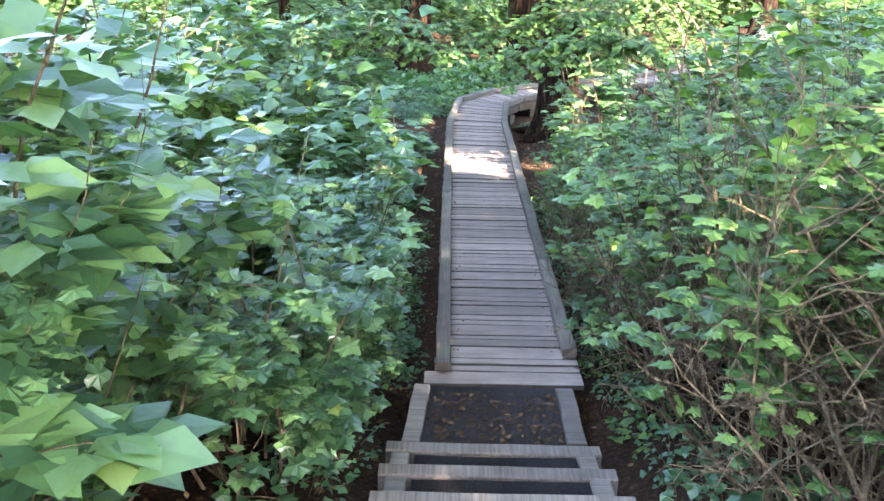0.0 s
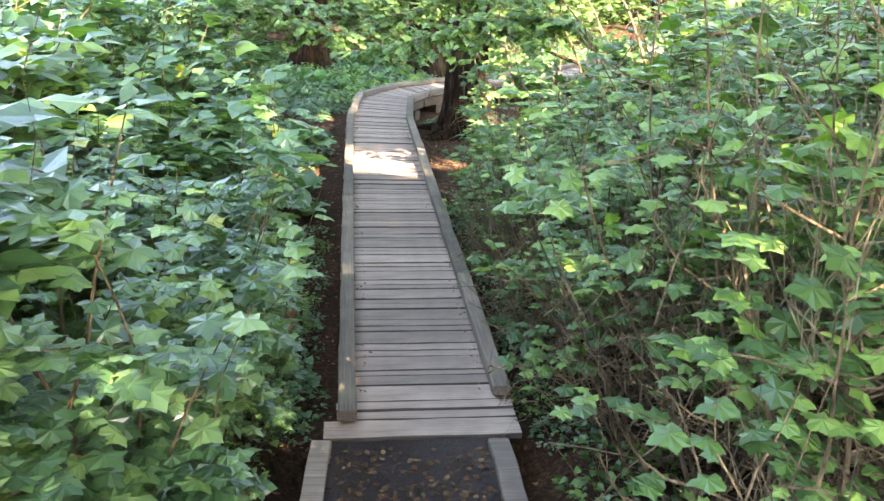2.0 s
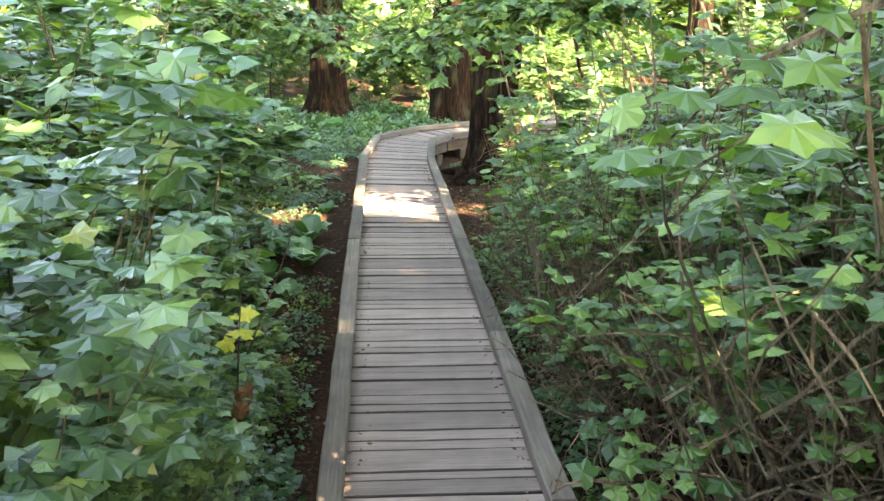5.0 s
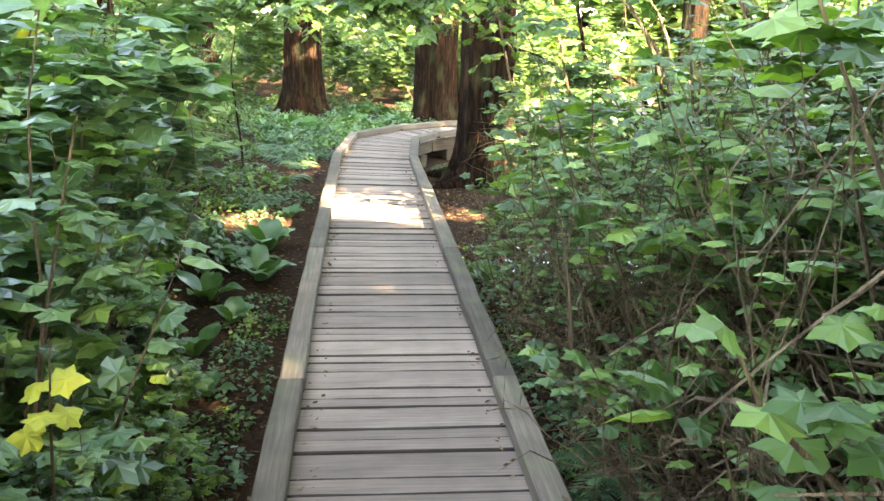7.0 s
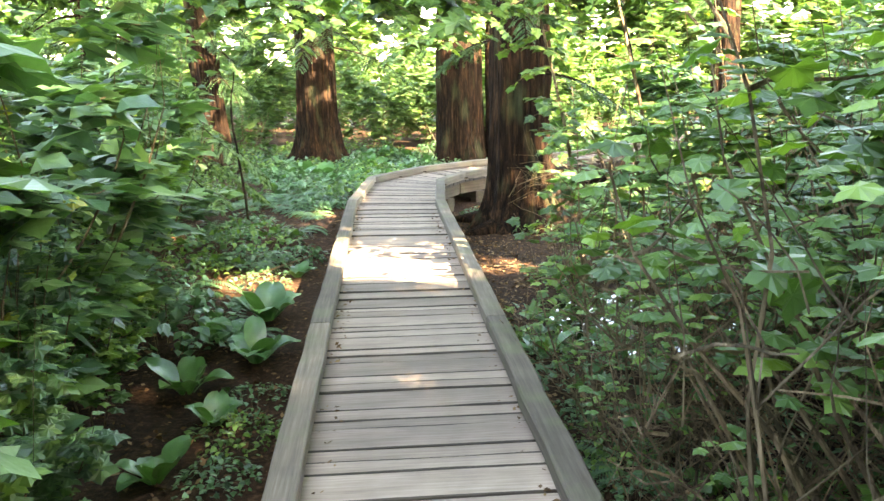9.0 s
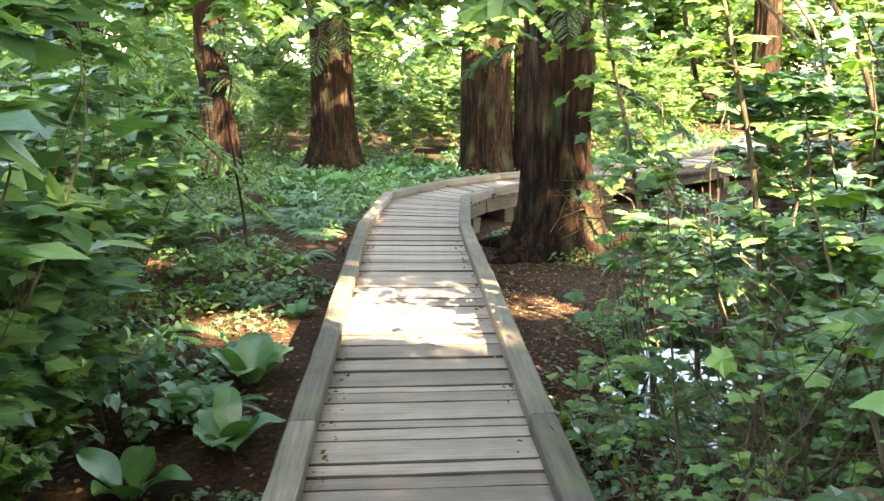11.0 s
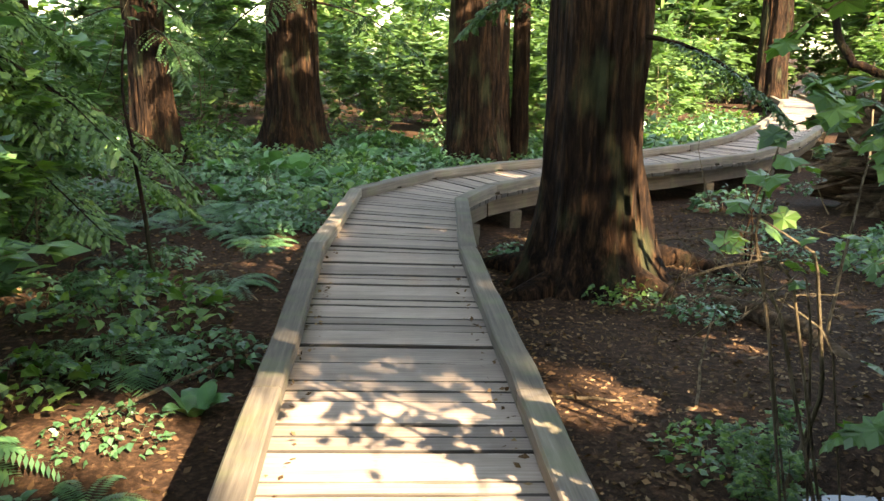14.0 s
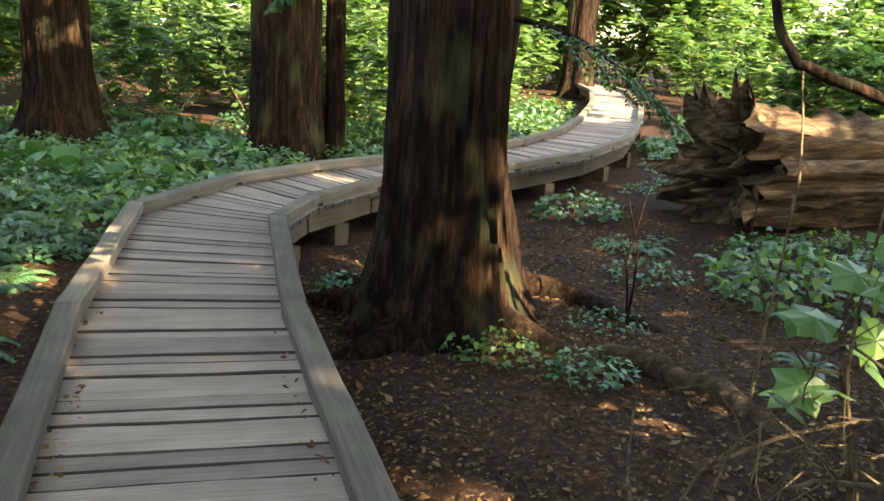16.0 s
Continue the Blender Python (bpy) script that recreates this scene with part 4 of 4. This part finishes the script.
leafy_bough("sunlit maple bough with pale lobed leaves over the boardwalk", (4.3, 14.6), [(4.0, 14.7, 1.6), (3.3, 15.1, 2.5), (2.4, 15.4, 2.5), (0.9, 15.7, 1.95)], 100, 14, 0.08, 201, BERRY2, 0.5, 0.45, low=1.74)
leafy_bough("maple bough with pale lobed leaves over the boardwalk", (4.5, 15.0), [(4.2, 15.2, 2.0), (3.4, 15.9, 3.0), (2.2, 16.2, 3.0), (0.6, 16.4, 2.5)], 64, 14, 0.085, 202, BERRY2, 0.45, 0.6, low=1.85)
leafy_bough("maple bough arching low across the boardwalk", (3.0, 9.4), [(2.8, 9.4, 1.5), (2.3, 9.6, 2.4), (1.5, 9.9, 2.4), (0.4, 10.4, 2.0)], 140, 15, 0.08, 206, BERRY2, 0.5, 0.5, low=1.78)
leafy_bough("maple bough arching low across the boardwalk", (3.5, 12.6), [(3.2, 12.6, 1.6), (2.6, 12.7, 2.5), (1.7, 12.7, 2.5), (0.3, 12.9, 2.05)], 120, 14, 0.08, 207, BERRY2, 0.5, 0.5, low=1.76)
# added bough: its leaf shadows break up the sun patch on the deck
leafy_bough("thin leafy bough with small leaves, added to dapple the deck", (3.6, 10.4), [(3.4, 10.4, 1.6), (3.0, 10.5, 2.6), (2.5, 10.8, 2.9), (1.8, 11.2, 2.6)], 24, 7, 0.06, 208, BERRY2, 0.4, 0.6, low=1.7)
leafy_bough("long leafy bough reaching out from the bank shrubs", (-2.3, 11.0), [(-2.1, 11.1, 1.4), (-1.6, 11.3, 2.3), (-0.9, 11.6, 2.3), (0.1, 11.8, 2.0)], 110, 14, 0.08, 203, BERRY2, 0.4, 0.45, low=1.75)
leafy_bough("long leafy bough reaching out from the bank shrubs", (-2.5, 12.0), [(-2.4, 12.2, 1.6), (-2.0, 12.4, 2.4), (-1.3, 12.6, 2.5), (-0.3, 12.8, 2.25)], 110, 14, 0.08, 204, BERRY, 0.4, 0.5, low=1.75)
leafy_bough("tall leafy maple shoot beside the boardwalk", (2.05, 12.7), [(2.0, 12.7, 0.3), (1.85, 12.7, 1.2), (1.65, 12.7, 2.0), (1.5, 12.6, 2.7)], 42, 9, 0.078, 209, BERRY2, 0.3, 0.36, "tall maple shoots", low=0.2)
leafy_bough("tall leafy maple shoot beside the boardwalk", (2.4, 11.8), [(2.3, 11.8, 0.3), (2.15, 11.7, 1.2), (1.95, 11.7, 2.0), (1.75, 11.6, 2.7)], 30, 8, 0.078, 210, BERRY2, 0.3, 0.36, "tall maple shoots", low=0.2)
leafy_bough("leafy cane with sunlit tips beside the boardwalk", (2.4, 12.9), [(2.35, 12.95, 0.5), (2.1, 13.1, 1.25), (1.75, 13.3, 1.4)], 12, 9, 0.075, 205, BERRY2, 0.5, 0.28, "")


def yellowing_cane():
    t = thing("yellowing_cane", "thin cane with yellow leaves and shrivelled brown ones", "plant", "", (-0.42, 6.9, ground(-0.42, 6.9)))
    h = 1.12 - ground(-0.42, 6.9)
    v, f = tube(np.array([(0, 0, -0.03), (0.04, -0.05, h * 0.4), (0.09, -0.13, h * 0.8), (0.12, -0.16, h)]), [0.006, 0.005, 0.004, 0.002], 5)
    raw("cane", v, f, CANE, t, True)
    for mat, z, count, size in ((YELLOW, h * 0.92, 5, 0.08), (DRYLEAF, h * 0.68, 5, 0.075)):
        for k in range(count):
            a = k * 2.4
            d = (math.cos(a), math.sin(a), 0.1 if mat is YELLOW else -1.6)
            v, f = strewn(PALMATE, np.array([(0.09 + 0.02 * math.cos(a), -0.13 + 0.02 * math.sin(a), z - 0.035 * k)]), np.array([d]), np.array([(0.1, -0.6, 0.8)]), np.array([size]))
            raw("leaf", v, f, mat, t)


yellowing_cane()


def bramble():
    t = thing("bramble", "tangle of pale dead canes with a few fresh leaves", "shrub", "", (2.25, 13.85, -0.5))
    o = np.array((2.25, 13.85, -0.5))
    runs = [([(2.2, 13.9, -0.5), (2.02, 13.88, 0.5), (1.96, 13.92, 0.79), (1.99, 13.95, 0.93), (2.07, 14.0, 1.2)], 0.007), ([(2.3, 13.75, -0.5), (1.99, 13.77, 0.62), (1.83, 13.82, 0.63), (1.76, 13.83, 0.61)], 0.009),
            ([(2.35, 13.85, -0.5), (2.08, 13.87, 0.73), (1.85, 13.93, 0.68), (1.67, 13.97, 0.6), (1.61, 13.97, 0.5)], 0.007), ([(2.25, 13.95, -0.5), (1.98, 13.93, 0.8), (1.85, 13.97, 0.82), (1.72, 14.01, 0.8)], 0.006),
            ([(2.3, 13.9, -0.5), (2.1, 13.7, 0.5), (2.0, 13.6, 0.75), (1.8, 13.65, 0.55)], 0.006), ([(2.4, 13.8, -0.5), (2.3, 13.9, 0.4), (2.1, 14.1, 0.55), (1.95, 14.2, 0.45)], 0.005)]
    for pts, w in runs:
        p = np.array(pts) - o
        q = np.array([[np.interp(u, np.linspace(0, 1, len(p)), p[:, c]) for c in range(3)] for u in np.linspace(0, 1, 14)])
        v, f = tube(q, np.linspace(w, w * 0.5, 14), 5)
        raw("cane", v, f, CANE, t, True)
    r = np.random.default_rng(8)
    twigs = []
    for k in range(60):
        a = np.array(runs[k % 6][0][2]) - o + r.normal(0, 0.06, 3)
        twigs.append(tube(wander(a, r.normal(0, 1, 3), r.uniform(0.1, 0.28), 4, -0.03, 0.15, r), np.linspace(0.003, 0.001, 5), 3))
    v, f = joined(twigs)
    tagged(raw("twig_growth", v, f, CANE, t), kind="stuff")
    for p, d in (((1.9, 13.94, 0.80), (-0.9, 0, -0.35)), ((2.0, 13.92, 0.84), (0.7, 0.2, -0.3)), ((1.95, 13.96, 0.90), (-0.4, 0.5, 0.2)), ((2.04, 13.98, 1.08), (0.6, -0.3, 0.1)), ((2.02, 13.97, 1.02), (-0.6, -0.2, 0.0))):
        v, f = strewn(PALMATE, np.array([p]) - o, np.array([d]), np.array([(0.1, -0.5, 1.0)]), np.array([0.12]))
        raw("leaf", v, f, BERRY2, t)


bramble()


# ---- fallen wood and litter ----
def stick(name, label, pts, r0, r1, mat, sides=6):
    p = np.array(pts, float)
    n = 3 * len(p)
    q = np.array([[np.interp(u, np.linspace(0, 1, len(p)), p[:, c]) for c in range(3)] for u in np.linspace(0, 1, n)])
    q[1:-1] += np.random.default_rng(len(label)).normal(0, r0 * 0.3, (n - 2, 3))
    v, f = tube(q, np.linspace(r0, r1, n), sides)
    return tagged(raw(name, v, f, mat, None, True), label, "branch", "fallen branches")


stick("fallen_branch", "dark rotting branch lying on bare soil", [(3.15, 17.0, -0.42), (3.5, 16.3, -0.42), (3.7, 15.5, -0.5)], 0.085, 0.06, SNAG, 10)
stick("fallen_branch", "pale dead stick leaning over the soil", [(2.32, 15.2, -0.45), (2.45, 15.5, -0.25), (2.62, 15.75, -0.05)], 0.010, 0.005, CANE)
stick("fallen_branch", "bare dead stick on the brown soil", [(1.5, 15.3, -0.43), (1.9, 15.2, -0.42)], 0.012, 0.008, CANE)
stick("fallen_branch", "dead stick resting beside the boardwalk", [(-0.9, 15.1, -0.40), (-0.3, 15.9, -0.36), (-0.1, 16.3, -0.36)], 0.014, 0.008, CANE)


stick("leaning_branch", "curved dark branch leaning over the hollow", [(4.6, 15.6, -0.45), (4.3, 15.7, 0.7), (4.02, 15.76, 1.23), (3.61, 15.92, 1.35), (3.44, 16.0, 1.43), (3.36, 16.07, 1.61), (3.25, 16.2, 2.3), (3.2, 16.3, 3.2)], 0.035, 0.02, CEDAR, 8)
stick("leaning_branch", "thin bare stem standing in the soil", [(3.55, 16.1, -0.45), (3.64, 16.15, 0.22), (3.8, 16.27, 0.87), (3.83, 16.41, 1.43)], 0.012, 0.006, CANE)
stick("leaning_branch", "slender dark sapling stem without leaves", [(-1.33, 17.9, -0.45), (-1.42, 17.9, 0.5), (-1.5, 17.9, 1.2), (-1.42, 17.9, 1.7)], 0.022, 0.008, CEDAR)
stick("leaning_branch", "slender dark twig rising beside the cedar", [(3.6, 17.5, -0.45), (3.62, 17.5, 0.1), (3.5, 17.5, 0.5)], 0.012, 0.004, CEDAR)
stick("leaning_branch", "slender dark twig rising beside the cedar", [(3.66, 17.6, -0.45), (3.6, 17.6, 0.0), (3.72, 17.6, 0.55)], 0.010, 0.004, CEDAR)


def litter(name, label, count, area, size, mat, lift=0.006, seed=5, height=None):
    r = np.random.default_rng(seed)
    X, Y = r.uniform(area[0], area[1], count), r.uniform(area[2], area[3], count)
    P = np.array([(x, y, (ground(x, y) if height is None else height) + lift) for x, y in zip(X, Y) if height is not None or off_deck(x, y, 0.0)])
    D = r.normal(0, 1, (len(P), 3)) * np.array([1, 1, 0.25])
    v, f = strewn(SMALL, P, D, np.tile((0, 0, 1.0), (len(P), 1)) + r.normal(0, 0.4, (len(P), 3)), size * r.uniform(0.5, 1.4, len(P)))
    tagged(raw(name, v, f, mat), label, "litter", "", "stuff")


litter("leaf_litter", "brown fallen leaves strewn over the soil", 30000, (-5, 6, 6.3, 24), 0.052, DRYLEAF)
litter("needle_litter", "fine reddish needles strewn over bare soil", 16000, (1.2, 5, 13, 20.5), 0.034, DRYLEAF, 0.004, 6)
litter("deck_litter", "small dry leaves along the kerb rail", 260, (0.13, 0.24, 6.4, 19), 0.03, DRYLEAF, 0.006, 7, 0.0)
litter("deck_litter", "small dry leaves along the far kerb rail", 160, (1.02, 1.10, 6.6, 17), 0.03, DRYLEAF, 0.006, 8, 0.0)
litter("step_litter", "dry leaves lying on the gravel landing", 420, (-0.05, 1.0, 5.3, 6.1), 0.045, DRYLEAF, 0.014, 9, -0.03)
litter("bank_litter", "leaf debris on the banks beside the steps", 2600, (-1.6, 2.6, 0.5, 6.3), 0.06, DRYLEAF, 0.006, 10)


# ---- unseen crowns and trees added to shade the path ----
# spots on z = 0 that the added leaves keep open to the sun
SUNNY = [(1.4, 15.1, 0.35, 0.22), (0.35, 15.65, 0.24, 0.16), (0.95, 16.0, 0.22, 0.14), (0.2, 14.6, 0.3, 0.25), (-2.6, 12.8, 0.6, 0.4), (-3.6, 15.0, 0.6, 0.5), (-2.3, 17.0, 0.5, 0.4), (-4.3, 12.5, 0.7, 0.5), (-4.6, 18.0, 0.8, 0.5), (-3.2, 10.6, 0.5, 0.4), (-0.3, 6.5, 0.35, 0.3), (0.62, 13.95, 1.15, 0.58), (0.65, 13.25, 0.8, 0.5), (0.6, 15.05, 0.28, 0.2), (1.75, 13.2, 0.6, 0.6), (1.6, 12.2, 0.4, 0.5), (0.0, 7.1, 0.42, 0.32), (2.2, 14.65, 0.75, 0.5), (3.1, 17.15, 0.42, 0.5), (2.85, 17.65, 0.4, 0.5), (2.5, 18.2, 0.36, 0.5), (2.2, 18.8, 0.34, 0.5), (-3.75, 26.2, 0.75, 1.3),
         (3.5, 18.3, 0.45, 0.8), (4.45, 17.4, 0.35, 0.8), (4.9, 20.6, 0.8, 0.3), (6.6, 21.5, 1.2, 0.55), (0.1, 17.6, 0.35, 0.45), (-0.1, 18.5, 0.5, 0.6), (-0.7, 14.6, 0.5, 0.5), (2.6, 16.0, 0.45, 0.35), (-0.45, 14.2, 0.5, 0.45), (3.4, 15.6, 0.6, 0.5), (11, 30, 1.4, 0.4), (2.4, 21.2, 0.6, 0.25), (0.2, 16.2, 0.25, 0.2), (0.9, 16.6, 0.2, 0.12), (-1.2, 14.0, 0.4, 0.4)]


def in_sun(x, y, grow=1.0):
    return any(((x - sx) / (ax + 0.1)) ** 2 + ((y - sy) / (ay + 0.1)) ** 2 < grow for sx, sy, ax, ay in SUNNY)


# Above the view; added to dim the sky light, left open over SUNNY.
def high_crown(t, x, y, z, reach, seed):
    """The upper crown of a cedar: many small sprays between the boughs."""
    r = np.random.default_rng(seed)
    n = 3000
    h = r.uniform(0, 1, n)
    a, d = r.uniform(0, 6.283, n), reach * (1.05 - h) ** 0.7 * np.sqrt(r.random(n))
    P = np.stack([x + d * np.cos(a), y + d * np.sin(a), 5.5 + 9 * h], -1)
    T = P - np.array(TO_SUN)[None] * (P[:, 2] / TO_SUN.z)[:, None]
    keep = np.ones(n, bool)
    for sx, sy, ax, ay in SUNNY:
        keep &= ((T[:, 0] - sx) / ax) ** 2 + ((T[:, 1] - sy) / ay) ** 2 > 1.2
    P = P[keep] - np.array([x, y, z])
    v, f = strewn(SMALL, P, r.normal(0, 1, P.shape) * np.array([1, 1, 0.4]), r.normal(0, 0.4, P.shape) + np.array([0, 0, 1.0]), r.uniform(0.3, 0.55, len(P)))
    tagged(raw("upper_crown", v, f, NEEDLE, t), kind="stuff")


for k, ob in enumerate([o for o in bpy.data.objects if o.name.startswith("cedar_tree") and o.location.y < 28]):
    if ob.location.x < 2.8:
        high_crown(ob, ob.location.x, ob.location.y, ob.location.z, 5.0, 300 + k)


# made-up sun blockers, out of view; leaves over SUNNY are left out
def shade_trees():
    r = np.random.default_rng(77)
    n = 100000
    T = np.stack([r.uniform(-8, 14, n), r.uniform(-1, 27.5, n), np.zeros(n)], -1)
    keep = np.ones(n, bool)
    for x, y, a, b in SUNNY:
        keep &= ((T[:, 0] - x) / a) ** 2 + ((T[:, 1] - y) / b) ** 2 > r.uniform(0.75, 1.25, n)
    T = T[keep]

    # each leaf sits sunward of the ground it shades; nearest trunk owns it
    P = T + np.array(TO_SUN)[None] * r.uniform(19, 30, len(T))[:, None]
    roots = [(6, -14), (12, -8), (17, -2), (12.7, -1.5), (20, 6), (14, 4), (4, -20), (13, -17), (11.6, 5.5)]
    owner = np.argmin([(P[:, 0] - x) ** 2 + (P[:, 1] - y) ** 2 for x, y in roots], axis=0)
    for k, (x, y) in enumerate(roots):
        z = ground(x, y)
        t = thing("alder_tree", "unseen tree added to shade the path, with gaps for sun spots", "tree", "tall shade trees", (x, y, z))
        trunk_mesh("trunk", t, 13, 0.24, 1.4, 5, 90 + k, CEDAR, (0, 0), 16, 16)
        mine = P[owner == k]
        if len(mine) < 10:
            continue
        limbs = []
        for q in range(14):
            e = mine[r.integers(len(mine))] - np.array([x, y, z])
            s0 = np.array([0, 0, min(12.5, max(5.0, e[2] * 0.7))])
            pts = np.array([s0 + (e - s0) * u + np.array([0, 0, 0.5 * math.sin(3.14 * u)]) for u in np.linspace(0, 1, 7)])
            cast = [p + np.array([x, y, z]) for p in pts]
            if any(in_sun(p[0] - TO_SUN.x * p[2] / TO_SUN.z, p[1] - TO_SUN.y * p[2] / TO_SUN.z) for a, b in zip(cast, cast[1:]) for p in (a + (b - a) * u for u in (0, 0.2, 0.4, 0.6, 0.8, 1.0))):
                continue
            limbs.append(tube(pts, np.linspace(0.07, 0.01, 7), 5))
        if limbs:
            v, f = joined(limbs)
            tagged(raw("branchwork", v, f, CEDAR, t), kind="stuff")
        v, f = strewn(SMALL, mine - np.array([x, y, z]), r.normal(0, 1, (len(mine), 3)), r.normal(0, 0.5, (len(mine), 3)) + np.array([0, 0, 1.0]), r.uniform(0.24, 0.44, len(mine)))
        tagged(raw("crown", v, f, CANOPY, t), kind="stuff")


shade_trees()
lay_planks()
